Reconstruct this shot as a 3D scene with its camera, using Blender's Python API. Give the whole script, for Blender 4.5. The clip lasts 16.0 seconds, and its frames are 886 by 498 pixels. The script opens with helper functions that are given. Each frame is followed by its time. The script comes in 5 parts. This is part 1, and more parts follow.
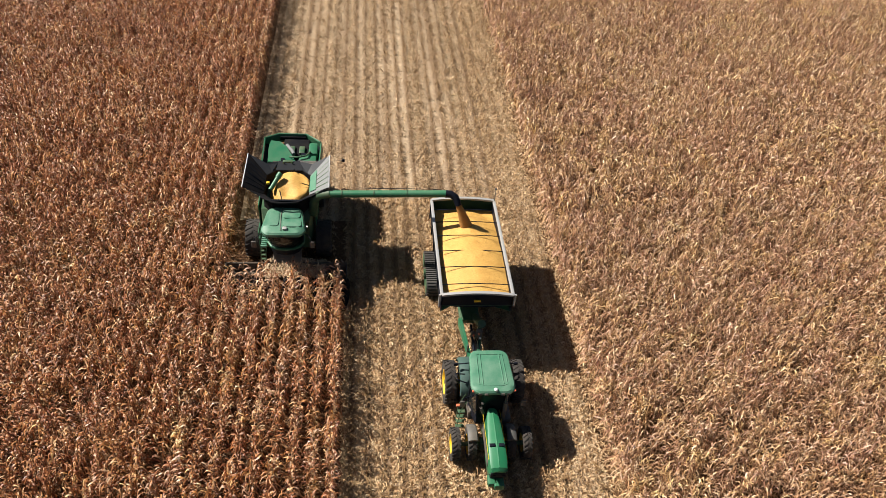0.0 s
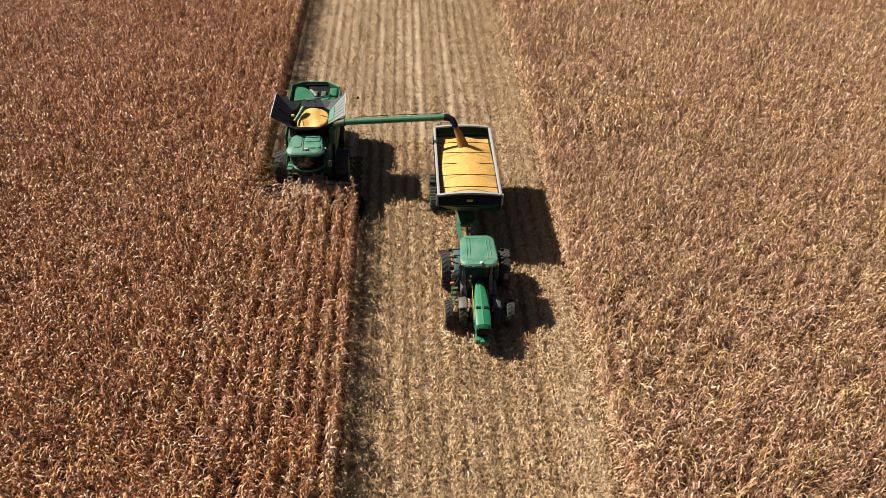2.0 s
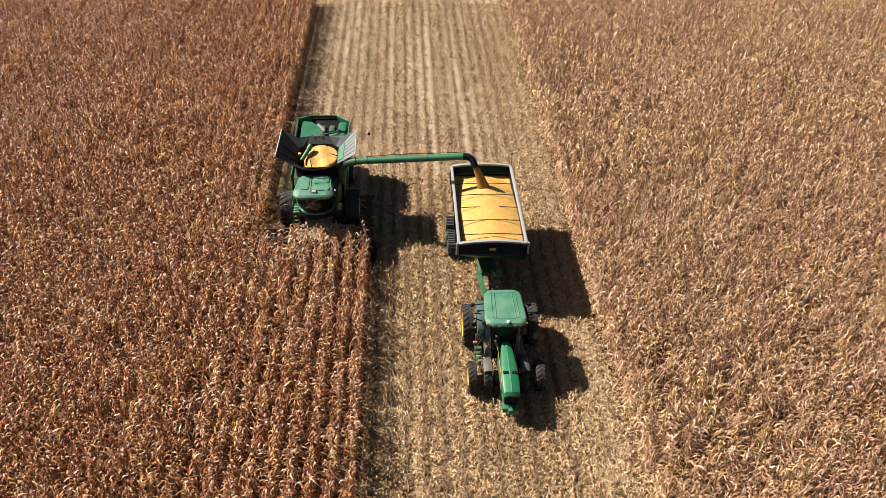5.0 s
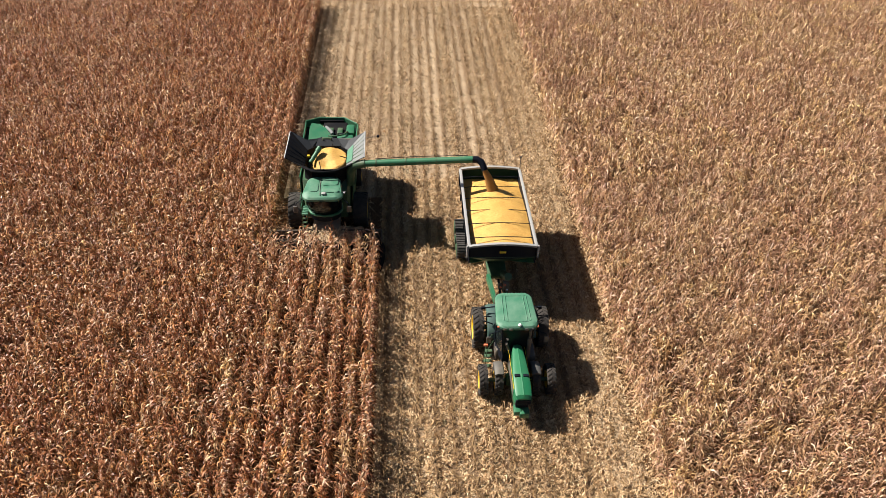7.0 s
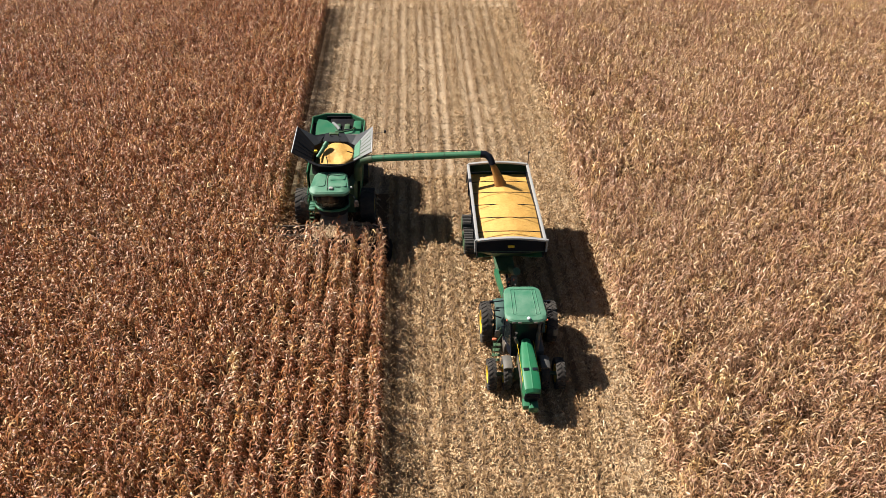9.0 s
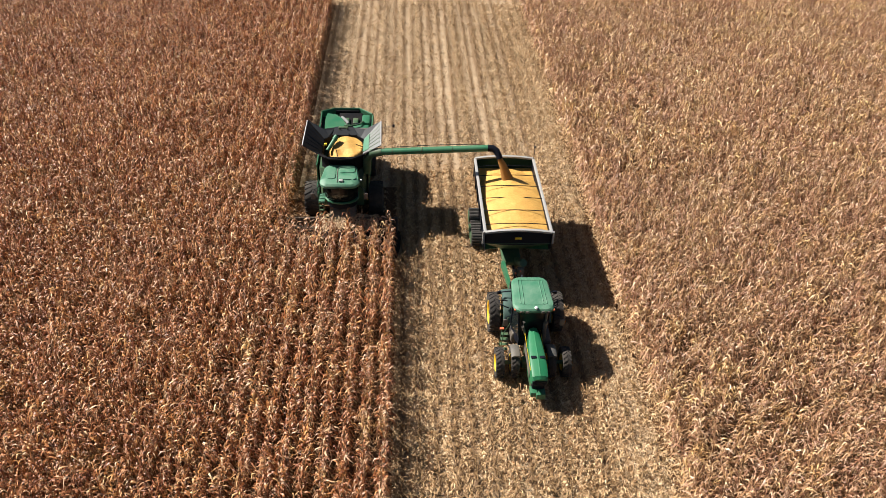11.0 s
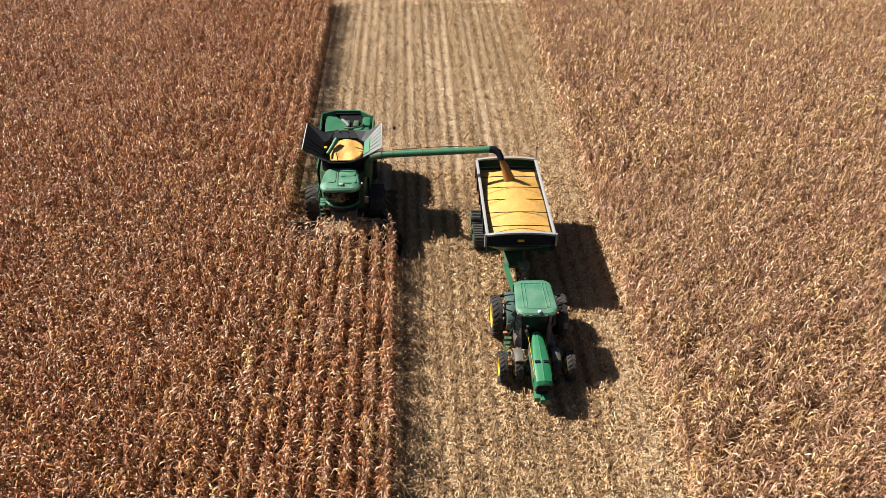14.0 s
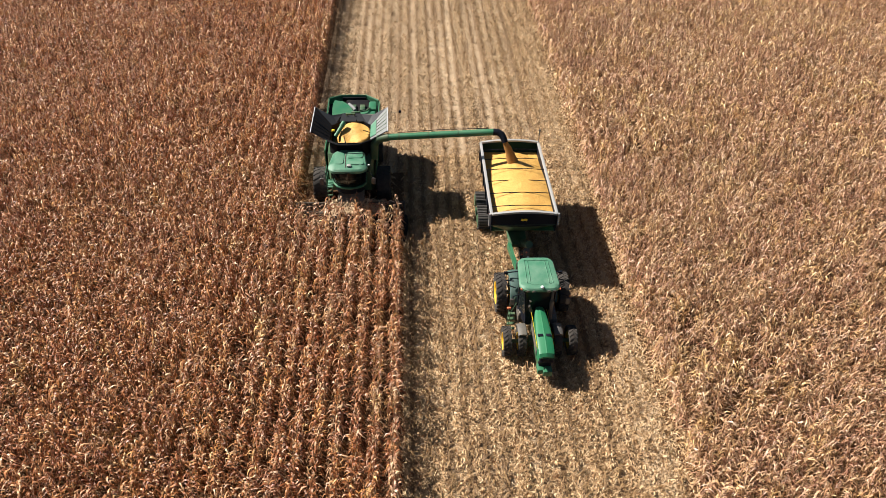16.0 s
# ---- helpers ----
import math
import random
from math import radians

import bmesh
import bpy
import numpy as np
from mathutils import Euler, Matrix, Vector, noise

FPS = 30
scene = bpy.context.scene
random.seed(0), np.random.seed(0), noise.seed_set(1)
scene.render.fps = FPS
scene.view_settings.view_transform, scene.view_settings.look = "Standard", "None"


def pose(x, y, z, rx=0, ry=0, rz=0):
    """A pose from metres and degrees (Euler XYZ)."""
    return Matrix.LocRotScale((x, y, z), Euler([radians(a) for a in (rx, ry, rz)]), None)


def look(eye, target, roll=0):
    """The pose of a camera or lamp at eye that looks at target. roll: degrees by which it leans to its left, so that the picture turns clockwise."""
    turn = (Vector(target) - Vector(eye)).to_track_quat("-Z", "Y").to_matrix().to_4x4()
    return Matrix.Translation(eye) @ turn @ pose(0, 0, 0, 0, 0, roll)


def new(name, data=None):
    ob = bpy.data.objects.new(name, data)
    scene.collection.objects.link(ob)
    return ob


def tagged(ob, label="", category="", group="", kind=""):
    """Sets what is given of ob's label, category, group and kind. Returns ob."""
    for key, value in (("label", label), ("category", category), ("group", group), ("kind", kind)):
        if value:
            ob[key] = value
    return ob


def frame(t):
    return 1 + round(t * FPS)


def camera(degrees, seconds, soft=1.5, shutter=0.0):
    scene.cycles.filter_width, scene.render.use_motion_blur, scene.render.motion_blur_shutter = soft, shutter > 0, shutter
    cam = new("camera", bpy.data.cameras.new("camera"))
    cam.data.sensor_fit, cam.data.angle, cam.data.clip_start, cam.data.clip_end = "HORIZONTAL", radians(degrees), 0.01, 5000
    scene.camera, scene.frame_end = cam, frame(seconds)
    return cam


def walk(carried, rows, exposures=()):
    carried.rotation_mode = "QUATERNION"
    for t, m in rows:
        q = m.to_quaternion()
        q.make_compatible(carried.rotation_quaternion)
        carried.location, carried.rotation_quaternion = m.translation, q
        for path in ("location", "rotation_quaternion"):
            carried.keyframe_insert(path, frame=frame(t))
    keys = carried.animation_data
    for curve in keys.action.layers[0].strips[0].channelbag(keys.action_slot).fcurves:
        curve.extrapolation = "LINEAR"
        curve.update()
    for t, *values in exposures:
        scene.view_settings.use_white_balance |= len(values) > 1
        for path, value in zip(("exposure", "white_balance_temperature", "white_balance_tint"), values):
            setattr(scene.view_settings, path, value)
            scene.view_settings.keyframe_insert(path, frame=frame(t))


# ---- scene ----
cam = camera(59.4, 16.0, soft=0.85)
PATH = [
    (0, (3.683, -33.467, 28.676), (3.901, -31.965, 27.372), 5.8),
    (0.5, (4.487, -36.48, 27.896), (4.673, -34.932, 26.643), 5.2),
    (1, (5.792, -39.787, 27.381), (5.905, -38.223, 26.14), 2.7),
    (1.5, (6.109, -42.36, 27.358), (6.196, -40.798, 26.111), 1.7),
    (2, (5.894, -42.249, 27.465), (5.983, -40.689, 26.217), 1.4),
    (2.5, (5.865, -40.946, 27.457), (5.95, -39.382, 26.213), 1.0),
    (3, (5.767, -39.528, 27.371), (5.852, -37.96, 26.132), 1.0),
    (5.5, (4.881, -38.23, 26.819), (4.971, -36.646, 25.6), 1.4),
    (6, (4.716, -38.151, 26.77), (4.813, -36.564, 25.556), 1.8),
    (6.5, (4.626, -38.07, 26.972), (4.719, -36.489, 25.751), 1.7),
    (7, (4.383, -38.237, 26.904), (4.481, -36.654, 25.685), 1.7),
    (7.5, (4.518, -38.318, 26.527), (4.603, -36.725, 25.321), 1.3),
    (8, (4.456, -38.328, 26.691), (4.542, -36.737, 25.481), 1.3),
    (8.5, (4.204, -38.435, 26.399), (4.294, -36.844, 25.191), 1.6),
    (9, (4.214, -38.407, 26.265), (4.301, -36.813, 25.059), 1.5),
    (11.5, (3.511, -39.323, 26.478), (3.608, -37.733, 25.269), 2.1),
    (12, (3.533, -39.214, 26.436), (3.631, -37.624, 25.227), 2.1),
    (12.5, (3.429, -39.083, 26.448), (3.534, -37.496, 25.235), 2.5),
    (13, (3.677, -38.997, 26.522), (3.776, -37.408, 25.311), 2.1),
    (13.5, (3.697, -38.829, 26.481), (3.793, -37.239, 25.272), 1.8),
    (14, (3.811, -38.754, 26.395), (3.891, -37.165, 25.183), 1.0),
    (14.5, (3.585, -38.909, 26.485), (3.669, -37.324, 25.267), 1.1),
    (15, (3.545, -39.252, 26.42), (3.626, -37.666, 25.204), 1.1),
    (15.5, (3.54, -39.576, 26.482), (3.619, -37.995, 25.26), 1.0),
    (16, (3.522, -40.042, 26.532), (3.6, -38.465, 25.304), 1.0),
]
walk(cam, [(t, look(eye, target, roll)) for t, eye, target, roll in PATH], exposures=[(0, 0.84), (1, 0.84), (3, 0.91), (5.5, 0.94), (9, 0.96), (11.5, 0.98), (16, 0.99)])

# ---- light ----
SUN_DIR = Vector((-0.945, 0.385, 1.0)).normalized()
sun_data = bpy.data.lights.new("sun", "SUN")
sun_data.energy, sun_data.angle, sun_data.color = 5.0, radians(0.53), (1.0, 0.94, 0.86)
sun = new("sun", sun_data)
sun.matrix_world = look(SUN_DIR * 80, (0, 0, 0))
world = bpy.data.worlds.new("sky")
scene.world = world
world.use_nodes = True
sky = world.node_tree.nodes.new("ShaderNodeTexSky")
sky.sky_type, sky.sun_disc = "NISHITA", False
sky.sun_elevation, sky.sun_rotation = math.asin(SUN_DIR.z), math.atan2(SUN_DIR.x, SUN_DIR.y)
sky.altitude, sky.dust_density = 200, 1.5
background = world.node_tree.nodes["Background"]
background.inputs["Strength"].default_value = 0.028
world.node_tree.links.new(sky.outputs[0], background.inputs[0])


# ---- materials ----
def nodes_of(name):
    m = bpy.data.materials.new(name)
    m.use_nodes = True
    return m, m.node_tree.nodes, m.node_tree.links, m.node_tree.nodes["Principled BSDF"]


def ramp(nodes, links, source, stops):
    r = nodes.new("ShaderNodeValToRGB")
    while len(r.color_ramp.elements) < len(stops):
        r.color_ramp.elements.new(0.5)
    for e, (p, c) in zip(r.color_ramp.elements, stops):
        e.position, e.color = p, (*c, 1)
    links.new(source, r.inputs[0])
    return r.outputs[0]


def noise_at(nodes, links, vec, scale, detail=4.0, rough=0.6):
    n = nodes.new("ShaderNodeTexNoise")
    n.inputs["Scale"].default_value, n.inputs["Detail"].default_value, n.inputs["Roughness"].default_value = scale, detail, rough
    links.new(vec, n.inputs["Vector"])
    return n.outputs["Fac"]


def mixed(nodes, links, kind, fac, a, b):
    m = nodes.new("ShaderNodeMix")
    m.data_type, m.blend_type = "RGBA", kind
    for value, socket in ((fac, m.inputs[0]), (a, m.inputs[6]), (b, m.inputs[7])):
        if isinstance(value, (int, float)):
            socket.default_value = value
        elif isinstance(value, tuple):
            socket.default_value = (*value, 1)
        else:
            links.new(value, socket)
    return m.outputs[2]


def bumped(nodes, links, p, height, strength, distance):
    b = nodes.new("ShaderNodeBump")
    b.inputs["Strength"].default_value, b.inputs["Distance"].default_value = strength, distance
    links.new(height, b.inputs["Height"])
    links.new(b.outputs[0], p.inputs["Normal"])


def plant_material(name, stops, patch, translucent=0.17, rough=0.5, mottle=0.0):
    """Dry plant matter: each leaf takes its own tone, neighbours lean the same way, and wide patches of the field lean to another."""
    m, nodes, links, p = nodes_of(name)
    island = nodes.new("ShaderNodeNewGeometry").outputs["Random Per Island"]
    where = nodes.new("ShaderNodeTexCoord").outputs["Object"]
    tone = ramp(nodes, links, island, stops)
    fleck = ramp(nodes, links, noise_at(nodes, links, where, 14.0, 3.0), [(0.3, (0.74, 0.72, 0.7)), (0.7, (1.16, 1.14, 1.1))])
    tone = mixed(nodes, links, "MULTIPLY", 0.8, tone, fleck)
    wide = ramp(nodes, links, noise_at(nodes, links, where, 0.11, 3.0), [(0.35, (1, 1, 1)), (0.68, patch)])
    tone = mixed(nodes, links, "MULTIPLY", 1.0, tone, wide)
    if mottle:
        clump = ramp(nodes, links, noise_at(nodes, links, where, 0.75, 4.0), [(0.33, (0.82, 0.72, 0.76)), (0.5, (0.98, 0.97, 0.95)), (0.66, (1.1, 1.13, 0.82))])
        tone = mixed(nodes, links, "MULTIPLY", mottle, tone, clump)
        plant = ramp(nodes, links, noise_at(nodes, links, where, 2.6, 2.0), [(0.33, (0.64, 0.56, 0.58)), (0.5, (1, 1, 1)), (0.66, (1.2, 1.24, 1.1))])
        tone = mixed(nodes, links, "MULTIPLY", mottle, tone, plant)
        weedy = ramp(nodes, links, noise_at(nodes, links, where, 0.42, 3.0), [(0.6, (0, 0, 0)), (0.72, (0.34, 0.34, 0.34))])
        tone = mixed(nodes, links, "MIX", weedy, tone, (0.34, 0.27, 0.06))
    p.inputs["Specular IOR Level"].default_value = 0.48
    links.new(tone, p.inputs["Base Color"])
    p.inputs["Roughness"].default_value = rough
    t = nodes.new("ShaderNodeBsdfTranslucent")
    links.new(tone, t.inputs["Color"])
    mix = nodes.new("ShaderNodeMixShader")
    mix.inputs[0].default_value = translucent
    links.new(p.outputs[0], mix.inputs[1])
    links.new(t.outputs[0], mix.inputs[2])
    links.new(mix.outputs[0], nodes["Material Output"].inputs["Surface"])
    return m


def coat(name, colour, rough=0.4, metal=0.0, dust=0.25, dust_colour=(0.36, 0.27, 0.17), scale=2.0, grain=0.0, gloss=0.5):
    """Paint, rubber, steel: a base colour with two scales of dust and wear."""
    m, nodes, links, p = nodes_of(name)
    where = nodes.new("ShaderNodeTexCoord").outputs["Object"]
    broad, fine = noise_at(nodes, links, where, scale, 5.0), noise_at(nodes, links, where, scale * 17, 3.0)
    both = mixed(nodes, links, "MULTIPLY", 1.0, ramp(nodes, links, broad, [(0.35, (0, 0, 0)), (0.8, (1, 1, 1))]), ramp(nodes, links, fine, [(0.3, (0.35, 0.35, 0.35)), (0.7, (1, 1, 1))]))
    fac = nodes.new("ShaderNodeMath")
    fac.operation = "MULTIPLY_ADD"
    links.new(both, fac.inputs[0])
    fac.inputs[1].default_value, fac.inputs[2].default_value = min(1.0, dust * 1.6), dust * 0.25
    tone = mixed(nodes, links, "MIX", fac.outputs[0], colour, dust_colour)
    links.new(tone, p.inputs["Base Color"])
    r = nodes.new("ShaderNodeMath")
    r.operation = "MULTIPLY_ADD"
    links.new(fac.outputs[0], r.inputs[0])
    r.inputs[1].default_value, r.inputs[2].default_value = 0.6, rough
    links.new(r.outputs[0], p.inputs["Roughness"])
    p.inputs["Metallic"].default_value = metal
    p.inputs["Specular IOR Level"].default_value = gloss
    if grain:
        bumped(nodes, links, p, fine, grain, 0.01)
    return m


LEAF_LEFT = plant_material("dry_leaf_rust", [(0.0, (0.19, 0.064, 0.025)), (0.4, (0.352, 0.136, 0.053)), (0.75, (0.535, 0.265, 0.118)), (0.92, (0.71, 0.458, 0.275)), (1.0, (0.83, 0.63, 0.455))], (0.97, 0.89, 0.85), 0.13, 0.46, mottle=1.0)
LEAF_RIGHT = plant_material("dry_leaf_tan", [(0.0, (0.285, 0.145, 0.082)), (0.4, (0.475, 0.288, 0.162)), (0.75, (0.64, 0.436, 0.264)), (0.93, (0.76, 0.57, 0.39)), (1.0, (0.83, 0.68, 0.53))], (0.94, 0.86, 0.88), 0.14, 0.46, mottle=1.0)
STALK = plant_material("dry_stalk", [(0.0, (0.14, 0.075, 0.03)), (1.0, (0.34, 0.21, 0.09))], (0.85, 0.85, 0.85), 0.0, 0.7)
TASSEL = plant_material("dry_tassel", [(0.0, (0.3, 0.18, 0.1)), (1.0, (0.52, 0.36, 0.22))], (0.9, 0.9, 0.9), 0.15, 0.8)
HUSK = plant_material("dry_husk", [(0.0, (0.45, 0.32, 0.17)), (1.0, (0.68, 0.54, 0.34))], (0.9, 0.9, 0.9), 0.1, 0.7)
LITTER = plant_material("chopped_residue", [(0.0, (0.33, 0.2, 0.1)), (0.45, (0.54, 0.37, 0.2)), (0.85, (0.7, 0.515, 0.305)), (1.0, (0.82, 0.67, 0.46))], (0.88, 0.84, 0.8), 0.1, 0.75)


ROW = 0.762
EDGE_LEFT, EDGE_RIGHT = -3.05, 14.45     # standing crop on both sides of the cut strip


def ground_material():
    m, nodes, links, p = nodes_of("field_soil")
    where = nodes.new("ShaderNodeTexCoord").outputs["Object"]
    fine = noise_at(nodes, links, where, 9.0, 8.0, 0.75)
    tone = ramp(nodes, links, fine, [(0.36, (0.06, 0.036, 0.021)), (0.52, (0.22, 0.14, 0.08)), (0.66, (0.5, 0.36, 0.215))])
    wide = ramp(nodes, links, noise_at(nodes, links, where, 0.16, 4.0), [(0.35, (0.8, 0.78, 0.76)), (0.65, (1.08, 1.06, 1.02))])
    tone = mixed(nodes, links, "MULTIPLY", 1.0, tone, wide)
    along = nodes.new("ShaderNodeMapping")
    along.inputs["Scale"].default_value = (0.8, 0.035, 1.0)
    links.new(where, along.inputs["Vector"])
    lane = ramp(nodes, links, noise_at(nodes, links, along.outputs[0], 1.0, 3.0), [(0.38, (0.05, 0.05, 0.05)), (0.6, (0.9, 0.9, 0.9))])
    # rows of root crowns stay dark, the middles between them are dusted with pale chaff
    split = nodes.new("ShaderNodeSeparateXYZ")
    links.new(where, split.inputs[0])
    value = split.outputs[0]
    for kind, b, c in (("MULTIPLY_ADD", math.pi / ROW, -math.pi * (EDGE_LEFT + ROW / 2) / ROW), ("SINE", 0, 0), ("ABSOLUTE", 0, 0), ("POWER", 1.3, 0)):
        step = nodes.new("ShaderNodeMath")
        step.operation = kind
        links.new(value, step.inputs[0])
        step.inputs[1].default_value, step.inputs[2].default_value = b, c
        value = step.outputs[0]
    lane = mixed(nodes, links, "MULTIPLY", 1.0, lane, value)
    breaks = ramp(nodes, links, noise_at(nodes, links, where, 1.6, 5.0), [(0.32, (0.45, 0.45, 0.45)), (0.6, (1, 1, 1))])
    lane = mixed(nodes, links, "MULTIPLY", 1.0, lane, breaks)
    # chaff lies only where the crop is off: the finished strip, the wake of the header and the headland
    def test(source, kind, b):
        step = nodes.new("ShaderNodeMath")
        step.operation = kind
        links.new(source, step.inputs[0])
        if isinstance(b, float):
            step.inputs[1].default_value = b
        else:
            links.new(b, step.inputs[1])
        return step.outputs[0]
    x, y = split.outputs[0], split.outputs[1]
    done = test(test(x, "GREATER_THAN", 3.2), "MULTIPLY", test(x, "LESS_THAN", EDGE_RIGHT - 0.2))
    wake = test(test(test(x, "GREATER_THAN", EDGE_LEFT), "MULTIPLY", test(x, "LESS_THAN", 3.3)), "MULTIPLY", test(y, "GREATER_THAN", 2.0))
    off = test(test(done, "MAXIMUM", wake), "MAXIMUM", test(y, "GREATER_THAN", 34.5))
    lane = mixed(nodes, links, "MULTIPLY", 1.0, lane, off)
    # uncut soil is also tinted darker: shade between the plants put into its colour
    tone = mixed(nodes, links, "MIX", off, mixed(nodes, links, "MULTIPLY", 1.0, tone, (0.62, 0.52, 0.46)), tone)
    pale = mixed(nodes, links, "MULTIPLY", 1.0, (0.64, 0.5, 0.345), ramp(nodes, links, noise_at(nodes, links, where, 22.0, 4.0, 0.7), [(0.36, (0.62, 0.58, 0.54)), (0.62, (1.08, 1.08, 1.06))]))
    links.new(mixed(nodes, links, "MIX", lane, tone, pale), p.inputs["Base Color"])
    p.inputs["Roughness"].default_value = 0.95
    p.inputs["Specular IOR Level"].default_value = 0.15
    bumped(nodes, links, p, fine, 0.8, 0.08)
    return m


SOIL = ground_material()

# ---- field ----
HEADER_FRONT = -3.95                      # crop stands ahead of this line inside the header's width
HEADLAND = 34.5                           # the cut headland begins here
rng = np.random.default_rng(7)


def mesh_of(name, verts, tris, mats, slots):
    me = bpy.data.meshes.new(name)
    me.vertices.add(len(verts))
    me.vertices.foreach_set("co", np.asarray(verts, np.float32).ravel())
    me.loops.add(3 * len(tris))
    me.loops.foreach_set("vertex_index", np.asarray(tris, np.int32).ravel())
    me.polygons.add(len(tris))
    me.polygons.foreach_set("loop_start", np.arange(0, 3 * len(tris), 3, dtype=np.int32))
    me.polygons.foreach_set("material_index", np.asarray(mats, np.int32))
    for s in slots:
        me.materials.append(s)
    me.update(calc_edges=True)
    return me


def ribbon(v, f, m, points, widths, across, mat):
    """A leaf blade: a strip along points that ends in a tip."""
    base, n = len(v), len(points)
    for p, w in zip(points[:-1], widths):
        v += [p - across * w / 2, p + across * w / 2]
    v.append(points[-1])
    for i in range(n - 2):
        a = base + 2 * i
        f += [(a, a + 1, a + 3), (a, a + 3, a + 2)]
        m += [mat, mat]
    a = base + 2 * (n - 2)
    f.append((a, a + 1, a + 2))
    m.append(mat)


def corn_plant(r, leaves=9, joints=4, ear=True, base=0.42, wide=0.054):
    """A dry maize plant: blades that rise from the stalk, arch over and hang, a tassel and a drooping ear."""
    v, f, m = [], [], []
    tall = r.uniform(1.85, 2.15)
    # stalk
    for z, w in ((0, 0.016), (tall, 0.009)):
        v += [np.array((w * math.cos(a), w * math.sin(a), z)) for a in (0, 2.1, 4.2)]
    for i in range(3):
        j = (i + 1) % 3
        f += [(i, j, 3 + j), (i, 3 + j, 3 + i)]
        m += [1, 1]
    turn = r.uniform(0, 6.28)
    for k in range(leaves):
        h = tall * (base + (0.97 - base) * k / (leaves - 1))
        az = turn + math.pi * (k % 2) + r.normal(0, 0.55)
        out, side = np.array((math.cos(az), math.sin(az), 0)), np.array((-math.sin(az), math.cos(az), 0))
        young = k / (leaves - 1)
        reach, rise, drop = r.uniform(0.24, 0.45) * (1.1 - 0.25 * young), r.uniform(0.07, 0.2), r.uniform(0.1, 0.42)
        start = np.array((0, 0, h))
        side = side + np.array((0, 0, r.normal(0, 0.5)))
        sway = side * r.normal(0, 0.07)
        n = joints if k > 3 else min(3, joints)
        pts = []
        for q in range(n + 1):
            u = q / n
            lift = rise * math.sin(math.pi * min(1.0, u * 1.15)) - drop * max(0.0, u - 0.42) ** 1.5 * 2.2
            pts.append(start + out * reach * (1.25 * u) ** 0.75 + np.array((0, 0, lift)) + sway * u * u * 2)
        w = wide * r.uniform(0.75, 1.25)
        ribbon(v, f, m, pts, [w * (0.5, 1.0, 0.95, 0.6)[min(3, int(4 * q / n))] for q in range(n)], side, 0)
    # tassel
    for k in range(3):
        az = r.uniform(0, 6.28)
        tip = np.array((0.1 * math.cos(az), 0.1 * math.sin(az), tall + r.uniform(0.1, 0.22)))
        s = np.array((-math.sin(az), math.cos(az), 0)) * 0.016
        b = len(v)
        v += [np.array((0, 0, tall - 0.05)) - s, np.array((0, 0, tall - 0.05)) + s, tip]
        f.append((b, b + 1, b + 2))
        m.append(2)
    if not ear:
        return np.array(v), np.array(f), np.array(m)
    # hanging ear in its husk
    az = r.uniform(0, 6.28)
    o = np.array((math.cos(az), math.sin(az), 0))
    s = np.array((-math.sin(az), math.cos(az), 0))
    c = np.array((0, 0, tall * r.uniform(0.42, 0.55))) + o * 0.07
    b = len(v)
    v += [c + np.array((0, 0, 0.12)) - o * 0.03, c + o * 0.035, c + s * 0.032, c - o * 0.03, c - s * 0.032, c + o * 0.06 - np.array((0, 0, 0.13))]
    for i in range(4):
        p, q = b + 1 + i, b + 1 + (i + 1) % 4
        f += [(b, p, q), (b + 5, q, p)]
        m += [3, 3]
    return np.array(v), np.array(f), np.array(m)


def planted(name, places, variants, slots, lean=0.045):
    """One mesh of many plants, each turned, sized and leaned on its own."""
    vs, fs, ms, base = [], [], [], 0
    pick = rng.integers(0, len(variants), len(places))
    for k, (pv, pf, pm) in enumerate(variants):
        at = places[pick == k]
        n = len(at)
        if not n:
            continue
        a, s = rng.uniform(0, 2 * np.pi, n), rng.normal(1.0, 0.07, n)
        ca, sa = np.cos(a), np.sin(a)
        x = (pv[None, :, 0] * ca[:, None] - pv[None, :, 1] * sa[:, None]) * s[:, None]
        y = (pv[None, :, 0] * sa[:, None] + pv[None, :, 1] * ca[:, None]) * s[:, None]
        z = pv[None, :, 2] * (s * at[:, 2])[:, None]
        lx, ly = rng.normal(0, lean, n), rng.normal(0, lean, n)
        x, y = x + z * lx[:, None] + at[:, 0, None], y + z * ly[:, None] + at[:, 1, None]
        vs.append(np.stack([x, y, z], -1).reshape(-1, 3))
        fs.append((pf[None] + (np.arange(n) * len(pv))[:, None, None] + base).reshape(-1, 3))
        ms.append(np.tile(pm, n))
        base += n * len(pv)
    return mesh_of(name, np.concatenate(vs), np.concatenate(fs), np.concatenate(ms), slots)


def patchy(places, size, seed):
    """A smooth random value from 0 to 1 over the field, in patches of that size."""
    table = np.random.default_rng(seed).uniform(0, 1, (512, 512))
    u, w = places[:, 0] / size + 200, places[:, 1] / size + 200
    i, j = np.floor(u).astype(int), np.floor(w).astype(int)
    a, b = u - i, w - j
    a, b = a * a * (3 - 2 * a), b * b * (3 - 2 * b)
    pick = lambda p, q: table[(i + p) % 512, (j + q) % 512]
    return (pick(0, 0) * (1 - a) + pick(1, 0) * a) * (1 - b) + (pick(0, 1) * (1 - a) + pick(1, 1) * a) * b


